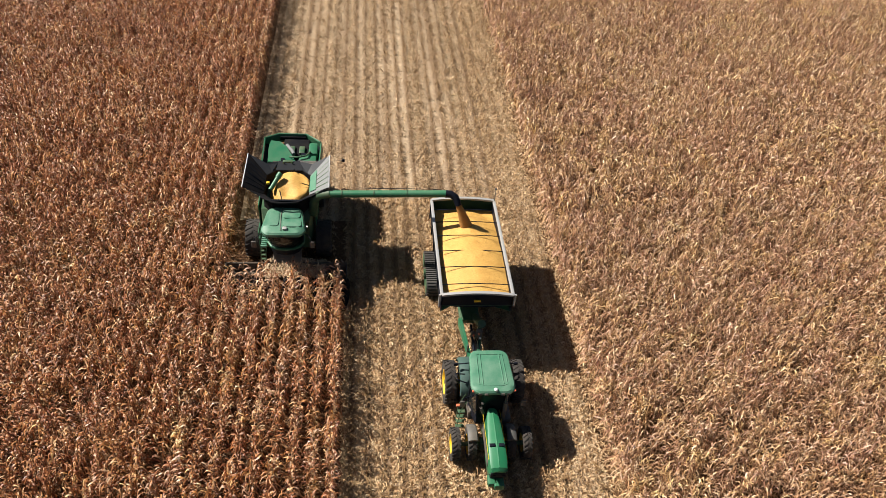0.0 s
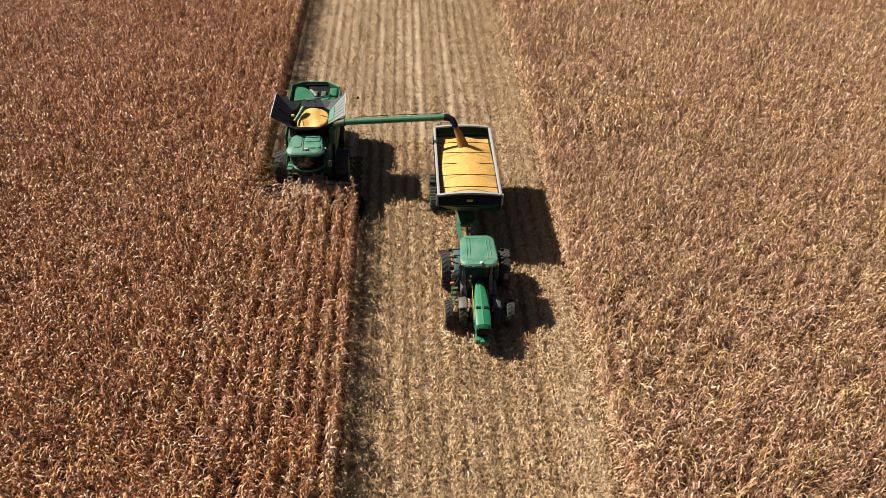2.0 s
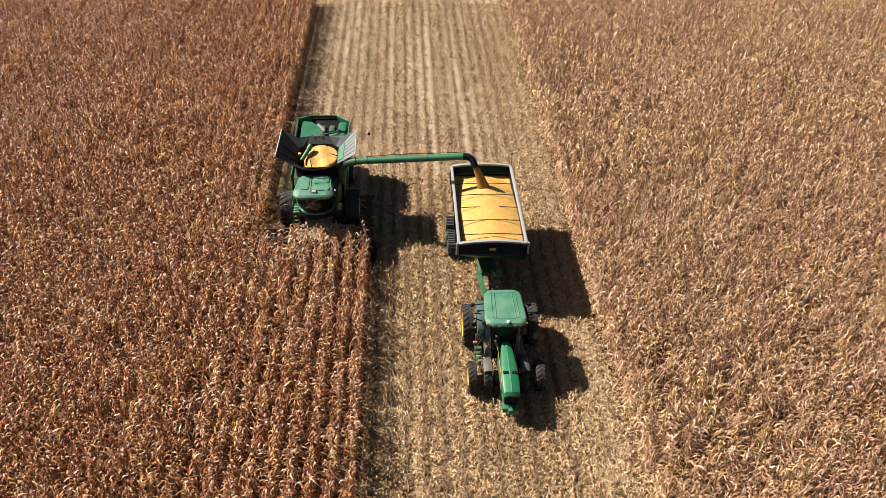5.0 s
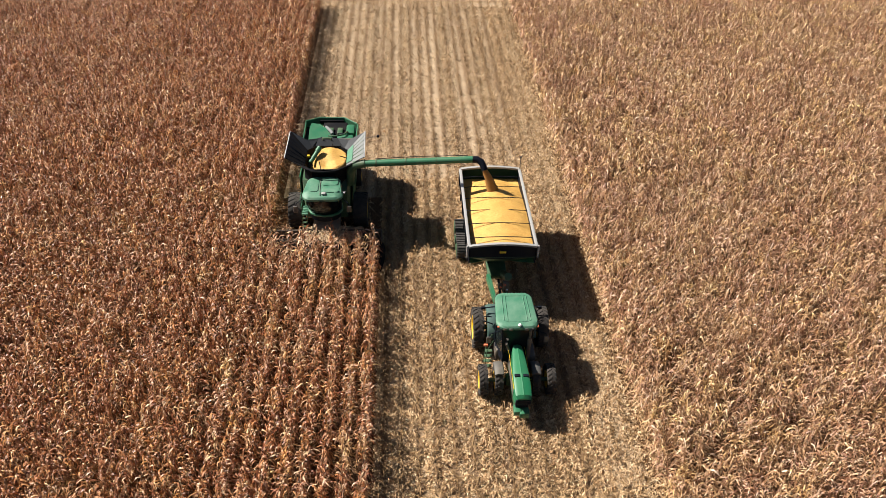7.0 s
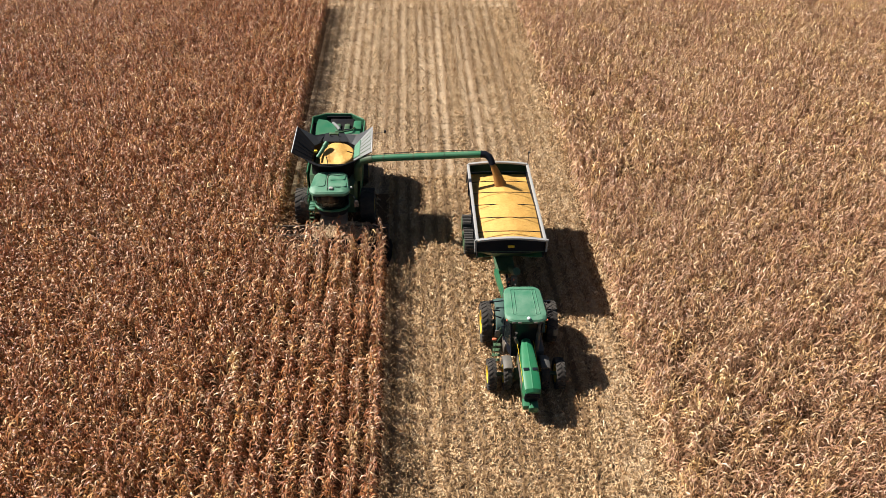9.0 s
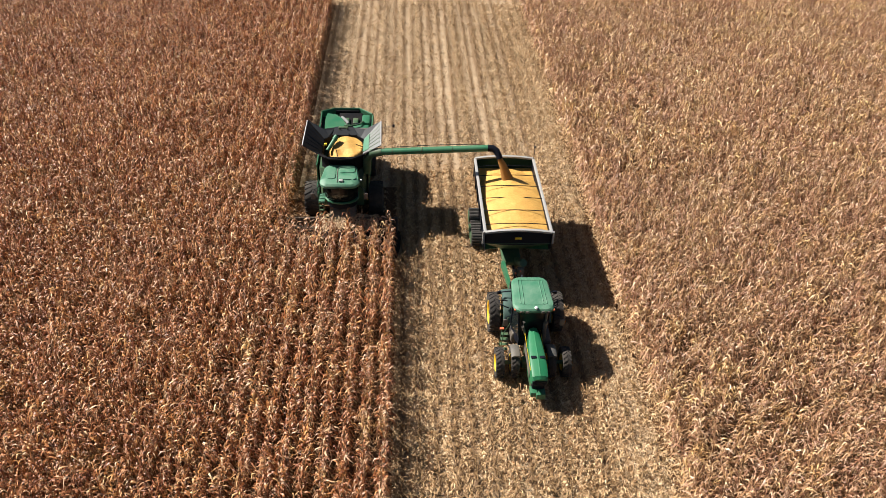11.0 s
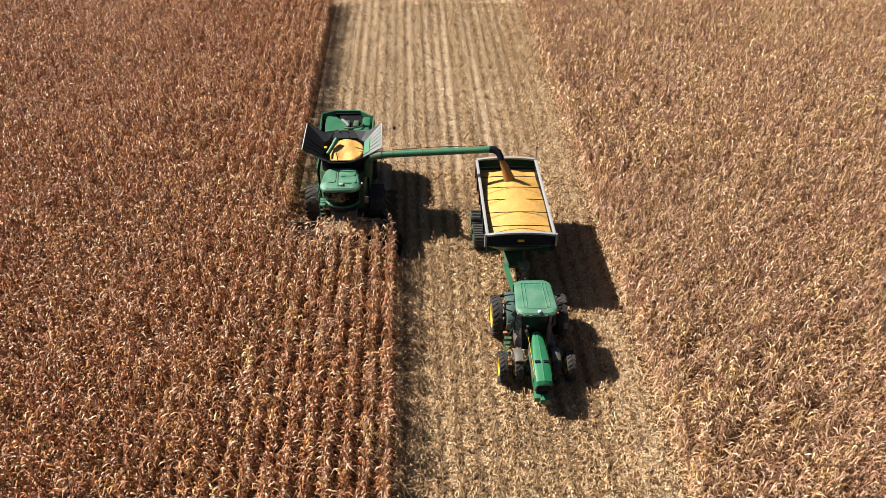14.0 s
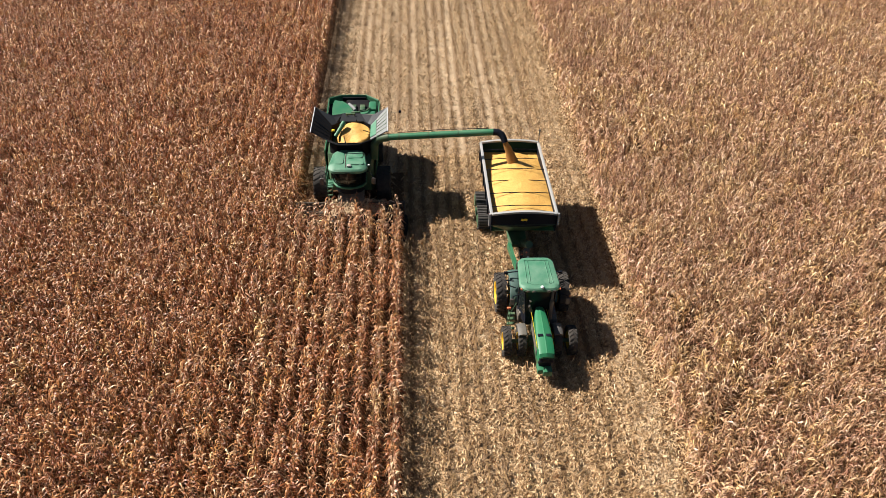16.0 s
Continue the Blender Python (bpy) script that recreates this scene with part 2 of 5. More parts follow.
def rows_between(x0, x1, y0, y1, step):
    """Plants in drilled rows; the third column is a height factor that drifts over the field."""
    first = math.ceil((x0 - (EDGE_LEFT + ROW / 2)) / ROW)
    last = math.floor((x1 - (EDGE_LEFT + ROW / 2)) / ROW)
    out = []
    for k in range(first, last + 1):
        y = np.arange(y0, y1, step)
        y = y + rng.uniform(-0.45, 0.45, len(y)) * step
        x = EDGE_LEFT + ROW / 2 + k * ROW + rng.normal(0, 0.035, len(y))
        h = 0.98 + 0.07 * np.sin(x * 0.31 + 1.3 * np.sin(y * 0.17)) * np.sin(y * 0.23 + 0.8) + rng.normal(0, 0.065, len(y))
        at = np.stack([x, y, h], -1)
        stand = patchy(at, 0.42, 31)
        at[:, 2] *= 0.87 + 0.26 * stand
        keep = rng.uniform(0, 1, len(y)) > np.where((stand < 0.24) & (y < 4), 0.5, 0.03)
        out.append(at[keep])
    return np.concatenate(out)


shape_rng = np.random.default_rng(3)
FULL = [corn_plant(shape_rng, 12, base=0.26) for _ in range(24)]
SLENDER = [corn_plant(shape_rng, 13, base=0.3, wide=0.043) for _ in range(24)]
FAR = [corn_plant(shape_rng, 11, 3, False, 0.38) for _ in range(16)]
LOW = [corn_plant(shape_rng, 4, 2, False) for _ in range(6)]
SOUTH = -46.0


def field(name, label, places, leaf, lean, plants):
    """Standing crop: the middle of the field, nearer and farther, and its margins with sparser plants."""
    x, y = places[:, 0], places[:, 1]
    middle = (x > -18 - 0.42 * (y + 22)) & (x < 28 + 0.46 * (y + 22)) & (y > -26)
    thin = ~middle & (rng.uniform(0, 1, len(x)) < np.where(y < -26, 0.62, 0.32))
    rest = label.split(" of ", 1)[1]
    for mesh, share, kinds, words in (("", middle & (y <= 2), plants, label), ("_rear", middle & (y > 2), FAR, "rear part of the " + rest), ("_margin", thin, LOW, "margin of the " + rest)):
        if share.any():
            ob = new("standing_corn", planted(name + mesh, places[share], kinds, [leaf, STALK, TASSEL, HUSK], lean))
            tagged(ob, words, "maize crop", "standing maize", "stuff")


left_places = np.concatenate([rows_between(-40, EDGE_LEFT, SOUTH, HEADLAND, 0.165), rows_between(EDGE_LEFT, -EDGE_LEFT, SOUTH, HEADER_FRONT, 0.165)])
paler = rng.uniform(0, 1, len(left_places)) < 0.3 * np.clip((left_places[:, 0] + 7) / 10, 0, 1) + 0.35 * (left_places[:, 0] > -3) * (left_places[:, 1] > -6)
field("corn_left", "dense rows of dry rust-brown standing maize being cut", left_places[~paler], LEAF_LEFT, 0.045, FULL)
field("corn_ahead", "paler rows of dry standing maize before the harvester", left_places[paler], LEAF_RIGHT, 0.045, FULL)
field("corn_right", "dense rows of dry tan standing maize beside the cut strip", rows_between(EDGE_RIGHT, 58, SOUTH, HEADLAND, 0.165), LEAF_RIGHT, 0.09, SLENDER)


def stubble_stalk(r):
    v, f, m = [], [], []
    tall, dx, dy = r.uniform(0.22, 0.5), r.normal(0, 0.06), r.normal(0, 0.06)
    for z, w in ((0, 0.018), (1, 0.015)):
        v += [np.array((w * math.cos(a) + dx * z, w * math.sin(a) + dy * z, z * tall)) for a in (0, 2.1, 4.2)]
    for i in range(3):
        j = (i + 1) % 3
        f += [(i, j, 3 + j), (i, 3 + j, 3 + i)]
        m += [0, 0]
    f.append((3, 4, 5))
    m.append(1)
    for _ in range(3):
        az = r.uniform(0, 6.28)
        o = np.array((math.cos(az), math.sin(az), 0))
        s = np.array((-math.sin(az), math.cos(az), 0.3))
        z = r.uniform(0.05, 0.3)
        ribbon(v, f, m, [np.array((0, 0, z)), o * 0.14 + np.array((0, 0, z + 0.06)), o * 0.3 + np.array((0, 0, 0.02))], (0.04, 0.05), s, 1)
    return np.array(v), np.array(f), np.array(m)


def litter_piece(r, shortest, longest, wide, curl, joints=3):
    """A scrap of leaf, husk or stalk, curled off the ground."""
    v, f, m = [], [], []
    long, w = r.uniform(shortest, longest), wide * r.uniform(0.6, 1.25)
    s = np.array((0, 1, r.normal(0, 0.6)))
    bend = r.normal(0, 0.25) * long
    pts = []
    for q in range(joints + 1):
        u = q / joints
        pts.append(np.array(((u - 0.5) * long, bend * math.sin(math.pi * u), 0.012 + curl * math.sin(math.pi * u) * r.uniform(0.4, 1.1) + curl * u * r.uniform(0, 0.5))))
    ribbon(v, f, m, pts, (w * 0.7, w, w * 0.8), s, 0)
    return np.array(v), np.array(f), np.array(m)


CHAFF = plant_material("fine_chaff", [(0.0, (0.4, 0.285, 0.175)), (1.0, (0.7, 0.54, 0.355))], (0.9, 0.88, 0.86), 0.0, 0.9)
STUBBLE = [stubble_stalk(shape_rng) for _ in range(10)]
SCRAPS = [litter_piece(shape_rng, 0.09, 0.24, 0.042, 0.09, 2) for _ in range(20)] + [litter_piece(shape_rng, 0.18, 0.4, 0.042, 0.13) for _ in range(8)] + [litter_piece(shape_rng, 0.15, 0.35, 0.022, 0.07, 2) for _ in range(8)]


def scattered(x0, x1, y0, y1, per_m2):
    n = int((x1 - x0) * (y1 - y0) * per_m2)
    return np.stack([rng.uniform(x0, x1, n), rng.uniform(y0, y1, n), rng.uniform(0.6, 1.6, n)], -1)


LANE = 0.25 + 0.75 * rng.uniform(0, 1, 200) ** 0.8


def in_lanes(places, axis, wheel_lanes=()):
    """Thins residue over the stubble rows, and by a share of its own in each lane between two rows."""
    phase = (places[:, axis] - (EDGE_LEFT + ROW / 2)) / ROW + 100
    share = LANE[np.floor(phase).astype(int) % 200] ** np.where(places[:, 1 - axis] > 4, 1.6, 0.5) * (0.05 + 0.95 * np.sin(np.pi * (phase % 1)) ** 2.4)
    share = share * np.clip(1.9 * patchy(places, 0.3, 11) * (0.55 + 0.65 * patchy(places, 1.7, 12)) + 0.02, 0, 1)
    share = np.where(places[:, 1 - axis] < 4, share * np.clip(1.5 * np.sin(np.pi * (phase % 1)) ** 2 - 0.02, 0.0, 1.0), share)
    for c in wheel_lanes:
        share = np.where(np.abs(places[:, axis] - c) < 0.3, 1.0, share)
    return places[rng.uniform(0, 1, len(places)) < share]


cut = np.concatenate([rows_between(-EDGE_LEFT, EDGE_RIGHT, SOUTH, HEADLAND, 0.13), rows_between(EDGE_LEFT, -EDGE_LEFT, 3.5, HEADLAND, 0.17)])
cut = cut[rng.uniform(0, 1, len(cut)) < np.where(cut[:, 0] > 12.3, 0.35, np.where(cut[:, 1] > 4, 0.4, 1.0))]
stubble = new("corn_stubble", planted("corn_stubble", cut, STUBBLE, [STALK, STALK], 0.3))
tagged(stubble, "cut maize stubble in straight rows on the harvested strip", "stubble", "", "stuff")

strip = np.concatenate([scattered(-EDGE_LEFT, 12.9, -25, 4, 1000), scattered(-EDGE_LEFT, 12.7, 4, HEADLAND, 100), scattered(EDGE_LEFT, -EDGE_LEFT, -2.5, HEADLAND, 90)])
margin = scattered(-EDGE_LEFT, EDGE_RIGHT, SOUTH, -25, 60)
strip = np.concatenate([margin, in_lanes(strip, 0, (7.9, 10.9)), scattered(12.0, EDGE_RIGHT + 0.7, -27, HEADLAND, 130)])
residue = new("crop_residue", planted("crop_residue", strip, SCRAPS, [LITTER], 0.0))
tagged(residue, "pale chopped leaves and husks lying between stubble rows", "crop residue", "", "stuff")
CRUMBS = [litter_piece(shape_rng, 0.07, 0.2, 0.034, 0.05, 2) for _ in range(10)]
wake = in_lanes(scattered(-2.9, 3.4, 3.0, HEADLAND, 150), 0)
spill = scattered(-2.5, 12.5, 3.0, HEADLAND, 230)
spill = spill[rng.uniform(0, 1, len(spill)) < LANE[(np.floor((spill[:, 0] - (EDGE_LEFT + ROW / 2)) / ROW).astype(int) + 100) % 200] ** 3.0 * np.abs(np.sin(np.pi * (spill[:, 0] - (EDGE_LEFT + ROW / 2)) / ROW))]
crumbs = in_lanes(scattered(-EDGE_LEFT, 12.7, -25, 3.0, 260), 0)
wake = np.concatenate([wake, spill, crumbs])
wake[:, 2] *= 0.5
chaff = new("chaff", planted("chaff", wake, CRUMBS, [CHAFF], 0.0))
tagged(chaff, "dusty beige chaff spread over the harvested strip", "chaff", "", "stuff")
band = np.concatenate([scattered(12.6, 14.4, -25, HEADLAND, 250)] + [scattered(x - w, x + w, y, HEADLAND, 140) for x, w, y in ((4.25, 0.32, -27), (7.95, 0.6, 2), (7.95, 0.32, -2), (10.5, 0.32, -27), (-1.5, 0.7, 3.5), (1.85, 0.32, 2))])
trodden = new("crop_residue", planted("trodden_residue", band, CRUMBS, [CHAFF], 0.0))
tagged(trodden, "pale trodden husks in wheel lanes and along the crop edge", "crop residue", "", "stuff")
across = rows_between(HEADLAND, 42, -40, 62, 0.2)[:, [1, 0, 2]]
across = across[np.abs(np.sin(across[:, 0] * 0.21 + across[:, 1] * 0.9)) > 0.25]
far_stubble = new("corn_stubble", planted("headland_stubble", across, STUBBLE, [STALK, LITTER], 0.3))
tagged(far_stubble, "cut maize stubble rows across the headland", "stubble", "", "stuff")
far_strip = in_lanes(scattered(-40, 62, HEADLAND, 42, 60), 1)
far_residue = new("crop_residue", planted("headland_residue", far_strip, SCRAPS, [LITTER], 0.0))
tagged(far_residue, "pale chopped residue over the harvested headland", "crop residue", "", "stuff")
bm = bmesh.new()
bmesh.ops.create_grid(bm, x_segments=8, y_segments=8, size=1500)
me = bpy.data.meshes.new("ground")
bm.to_mesh(me)
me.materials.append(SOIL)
ground = tagged(new("ground", me), "brown field soil strewn with pale maize residue", "ground", "", "structure")


# ---- machine materials ----
GREEN = coat("green_paint", (0.007, 0.125, 0.055), 0.38, dust=0.14, dust_colour=(0.3, 0.3, 0.2), scale=1.3)
GREEN_DUSTY = coat("dusty_green_paint", (0.024, 0.15, 0.08), 0.4, dust=0.42, dust_colour=(0.2, 0.3, 0.22), scale=1.7)
GREEN_DARK = coat("dark_green_paint", (0.01, 0.075, 0.03), 0.45, dust=0.2, scale=2.0)
YELLOW = coat("yellow_paint", (0.78, 0.52, 0.02), 0.35, dust=0.15, scale=3.0)
BLACK = coat("black_paint", (0.006, 0.008, 0.014), 0.55, dust=0.03, dust_colour=(0.08, 0.08, 0.09), scale=2.0, gloss=0.12)
CHARCOAL = coat("charcoal_plastic", (0.05, 0.052, 0.056), 0.55, dust=0.3, scale=2.4)
RUBBER = coat("tyre_rubber", (0.02, 0.02, 0.021), 0.8, dust=0.26, dust_colour=(0.22, 0.18, 0.14), scale=3.0, gloss=0.25)
STEEL = coat("galvanised_steel", (0.5, 0.51, 0.53), 0.45, metal=0.35, dust=0.2, scale=3.0)
PALE = coat("pale_grey_paint", (0.3, 0.31, 0.315), 0.5, dust=0.25, scale=2.5)
GREY = coat("worn_grey_plastic", (0.055, 0.06, 0.062), 0.55, dust=0.22, scale=2.0)
DUSTY = coat("dust_caked_steel", (0.14, 0.12, 0.1), 0.85, dust=0.75, dust_colour=(0.34, 0.25, 0.16), scale=2.2, grain=0.3)
SOOTY = coat("grimy_header_steel", (0.05, 0.042, 0.035), 0.85, dust=0.4, dust_colour=(0.22, 0.16, 0.1), scale=2.2, grain=0.3)
HOOD = coat("clean_green_paint", (0.008, 0.15, 0.062), 0.4, dust=0.08, dust_colour=(0.3, 0.3, 0.2), scale=1.3, gloss=0.35)
ORANGE = coat("orange_lens", (0.75, 0.17, 0.08), 0.25, dust=0.1)
WHITE = coat("white_lens", (0.85, 0.86, 0.86), 0.15, dust=0.05)


def glass_material():
    m, nodes, links, p = nodes_of("tinted_cab_glass")
    p.inputs["Base Color"].default_value = (0.012, 0.016, 0.016, 1)
    p.inputs["Roughness"].default_value = 0.06
    p.inputs["Transmission Weight"].default_value = 0.06
    p.inputs["Specular IOR Level"].default_value = 0.18
    p.inputs["IOR"].default_value = 1.45
    return m


GLASS = glass_material()
FLAP = coat("worn_grey_sheet", (0.165, 0.17, 0.168), 0.6, dust=0.3, dust_colour=(0.26, 0.27, 0.26), scale=3.0, gloss=0.2)
SHEET = coat("dark_grey_sheet", (0.018, 0.021, 0.026), 0.55, dust=0.12, dust_colour=(0.1, 0.1, 0.1), scale=3.0, gloss=0.25)
DEEP = coat("deep_green_paint", (0.005, 0.022, 0.018), 0.8, dust=0.04, dust_colour=(0.06, 0.08, 0.07), scale=2.0, gloss=0.08)
DULL = coat("dull_black_rubber", (0.006, 0.007, 0.01), 0.85, dust=0.03, scale=2.0, gloss=0.08)
FENDER = coat("dusty_fender_plastic", (0.024, 0.075, 0.062), 0.6, dust=0.3, dust_colour=(0.13, 0.14, 0.12), scale=2.0)
BELT = coat("dusty_track_rubber", (0.035, 0.034, 0.035), 0.8, dust=0.35, dust_colour=(0.22, 0.19, 0.16), scale=3.0, gloss=0.25)


def grain_material():
    m, nodes, links, p = nodes_of("maize_kernels")
    where = nodes.new("ShaderNodeTexCoord").outputs["Object"]
    v = nodes.new("ShaderNodeTexVoronoi")
    v.inputs["Scale"].default_value = 70
    links.new(where, v.inputs["Vector"])
    tone = ramp(nodes, links, v.outputs["Distance"], [(0.0, (0.74, 0.46, 0.135)), (0.6, (0.6, 0.34, 0.075)), (1.0, (0.34, 0.16, 0.028))])
    wide = ramp(nodes, links, noise_at(nodes, links, where, 2.2, 5.0), [(0.3, (0.86, 0.82, 0.75)), (0.7, (1.06, 1.05, 1.08))])
    links.new(mixed(nodes, links, "MULTIPLY", 1.0, tone, wide), p.inputs["Base Color"])
    p.inputs["Roughness"].default_value = 0.65
    bumped(nodes, links, p, v.outputs["Distance"], 0.5, 0.012)
    return m


GRAIN = grain_material()


# ---- building blocks ----
def part(name, bm, material, parent=None, label="", smooth=True):
    me = bpy.data.meshes.new(name)
    bmesh.ops.recalc_face_normals(bm, faces=bm.faces)
    bm.to_mesh(me)
    bm.free()
    me.materials.append(material)
    if smooth:
        me.polygons.foreach_set("use_smooth", [True] * len(me.polygons))
        me.set_sharp_from_angle(angle=radians(32))
    ob = new(name, me)
    ob.parent = parent
    if label:
        tagged(ob, label)
    return ob


def thing(name, label, category, at, turn=0, group=""):
    ob = new(name)
    ob.matrix_world = pose(*at, 0, 0, turn)
    return tagged(ob, label, category, group)


def box(bm, lo, hi, bevel=0.02, m=None):
    lo, hi = Vector(lo), Vector(hi)
    made = bmesh.ops.create_cube(bm, size=1.0, matrix=Matrix.Translation((lo + hi) / 2) @ Matrix.Diagonal((*(hi - lo), 1)))["verts"]
    if bevel:
        edges = list({e for v in made for e in v.link_edges})
        out = bmesh.ops.bevel(bm, geom=edges, offset=min(bevel, 0.45 * min(hi - lo)), segments=2, profile=0.5, affect="EDGES")
        made = out["verts"] + [v for v in made if v.is_valid]
    if m is not None:
        bmesh.ops.transform(bm, matrix=m, verts=list(set(made)))
    return bm


def tube(bm, points, r, seg=10, r_end=None, caps=True):
    """A round bar or pipe through points."""
    points = [Vector(p) for p in points]
    rings = []
    for i, p in enumerate(points):
        d = (points[min(i + 1, len(points) - 1)] - points[max(i - 1, 0)]).normalized()
        q = d.to_track_quat("Z", "Y")
        rr = r if r_end is None else r + (r_end - r) * i / (len(points) - 1)
        rings.append([bm.verts.new(p + q @ Vector((rr * math.cos(a), rr * math.sin(a), 0))) for a in (2 * math.pi * k / seg for k in range(seg))])
    for a, b in zip(rings, rings[1:]):
        for k in range(seg):
            bm.faces.new((a[k], a[(k + 1) % seg], b[(k + 1) % seg], b[k]))
    if caps:
        bm.faces.new(rings[0])
        bm.faces.new(rings[-1])
    return bm


def loft(bm, rings, caps=True):
    rows = [[bm.verts.new(p) for p in r] for r in rings]
    n = len(rows[0])
    for a, b in zip(rows, rows[1:]):
        for k in range(n):
            bm.faces.new((a[k], a[(k + 1) % n], b[(k + 1) % n], b[k]))
    if caps:
        bm.faces.new(rows[0])
        bm.faces.new(rows[-1])
    return bm


def plate(bm, corners, thick, bevel=0.0):
    """A sheet of metal with four or more corners and a thickness."""
    c = [Vector(p) for p in corners]
    n = (c[1] - c[0]).cross(c[-1] - c[0]).normalized() * thick
    a = [bm.verts.new(p) for p in c]
    b = [bm.verts.new(p + n) for p in c]
    bm.faces.new(a)
    bm.faces.new(b[::-1])
    for k in range(len(c)):
        j = (k + 1) % len(c)
        bm.faces.new((a[k], b[k], b[j], a[j]))
    return bm


def lathe(bm, profile, seg=40):
    """Turns (x, r) pairs about the x axis."""
    rings = []
    for x, r in profile:
        rings.append([bm.verts.new((x, r * math.cos(a), r * math.sin(a))) for a in (2 * math.pi * k / seg for k in range(seg))])
    for a, b in zip(rings, rings[1:]):
        for k in range(seg):
            bm.faces.new((a[k], a[(k + 1) % seg], b[(k + 1) % seg], b[k]))
    return bm


def rounded(x0, x1, y0, y1, r, z, n=5):
    """A rounded rectangle, as a ring of points."""
    out = []
    for cx, cy, start in ((x1 - r, y1 - r, 0), (x0 + r, y1 - r, 90), (x0 + r, y0 + r, 180), (x1 - r, y0 + r, 270)):
        for k in range(n + 1):
            a = radians(start + 90 * k / n)
            out.append((cx + r * math.cos(a), cy + r * math.sin(a), z))
    return out


def wheel(parent, x, y, r, width, side, rim_colour=None, lugs=22, dish=0.12):
    """A farm wheel: rim with its disc, hub and bolts, and a lugged tyre. side is +1 when its outer face looks to +x."""
    rim_r = r * 0.56
    bm = bmesh.new()
    w = width / 2
    lathe(bm, [(w * 0.9 * side, rim_r * 1.04), (w * 0.84 * side, rim_r * 0.95), (w * 0.4 * side, rim_r * 0.9), ((w * 0.4 - dish) * side, rim_r * 0.5), ((w * 0.4 - dish) * side, 0.05)], 32)
    lathe(bm, [(-w * 0.9 * side, rim_r * 1.04), (-w * 0.4 * side, rim_r * 0.9), (w * 0.4 * side, rim_r * 0.9)], 32)
    ob = part("wheel", bm, rim_colour or YELLOW, parent, "dusty yellow wheel rim")
    ob.matrix_basis = pose(x, y, r)
    bm = bmesh.new()
    rr = r - 0.045
    lathe(bm, [(-w * 0.86, rim_r), (-w, rim_r + (rr - rim_r) * 0.45), (-w * 0.93, rr * 0.965), (-w * 0.7, rr), (0, rr + 0.012), (w * 0.7, rr), (w * 0.93, rr * 0.965), (w, rim_r + (rr - rim_r) * 0.45), (w * 0.86, rim_r)], 44)
    for k in range(lugs):
        for s in (-1, 1):
            a0 = 2 * math.pi * (k + (0.25 if s > 0 else -0.25)) / lugs
            step = 2 * math.pi / lugs * 0.62
            h = 2 * math.pi / lugs * 0.2
            quad = []
            for t, ext in ((0.06, 0.0), (1.0, step)):
                for d in (-h, h):
                    a = a0 + ext + d
                    quad.append((s * w * t * 0.98, a))
            order = (0, 1, 3, 2)
            low = [bm.verts.new((quad[i][0], (rr - 0.03) * math.cos(quad[i][1]), (rr - 0.03) * math.sin(quad[i][1]))) for i in order]
            high = [bm.verts.new((quad[i][0] * 0.98, (r - (0.02 if abs(quad[i][0]) > w * 0.5 else 0)) * math.cos(a0 + (quad[i][1] - a0) * 0.96), (r - (0.02 if abs(quad[i][0]) > w * 0.5 else 0)) * math.sin(a0 + (quad[i][1] - a0) * 0.96))) for i in order]
            bm.faces.new(high)
            for i in range(4):
                j = (i + 1) % 4
                bm.faces.new((low[i], low[j], high[j], high[i]))
    part("tyre", bm, RUBBER, ob, "black lugged farm tyre")
    bm = bmesh.new()
    c = (w * 0.4 - dish) * side
    lathe(bm, [(c, rim_r * 0.3), (c + 0.07 * side, rim_r * 0.28), (c + 0.09 * side, rim_r * 0.12), (c + 0.14 * side, rim_r * 0.1), (c + 0.14 * side, 0.001)], 16)
    for k in range(8):
        a = 2 * math.pi * k / 8
        p = Vector((c, rim_r * 0.4 * math.cos(a), rim_r * 0.4 * math.sin(a)))
        tube(bm, [p, p + Vector((0.04 * side, 0, 0))], 0.02, 6)
    part("hub", bm, YELLOW if rim_colour is None else CHARCOAL, ob)
    return ob


def heap(name, lo, hi, height, nx, ny, bottom, label):
    """A heap of loose grain with a closed underside."""
    bm = bmesh.new()
    top = [[bm.verts.new((lo[0] + (hi[0] - lo[0]) * i / nx, lo[1] + (hi[1] - lo[1]) * j / ny, 0)) for i in range(nx + 1)] for j in range(ny + 1)]
    for row in top:
        for v in row:
            v.co.z = height(v.co.x, v.co.y) + 0.012 * noise.noise(Vector((v.co.x * 7, v.co.y * 7, 3.1)))
    for j in range(ny):
        for i in range(nx):
            bm.faces.new((top[j][i], top[j][i + 1], top[j + 1][i + 1], top[j + 1][i]))
    rim = [top[0][i] for i in range(nx + 1)] + [top[j][nx] for j in range(1, ny + 1)] + [top[ny][i] for i in range(nx - 1, -1, -1)] + [top[j][0] for j in range(ny - 1, 0, -1)]
    low = [bm.verts.new((v.co.x, v.co.y, bottom)) for v in rim]
    for k in range(len(rim)):
        j = (k + 1) % len(rim)
        bm.faces.new((rim[k], low[k], low[j], rim[j]))
    bm.faces.new(low)
    ob = part(name, bm, GRAIN)
    return tagged(ob, label, "grain")


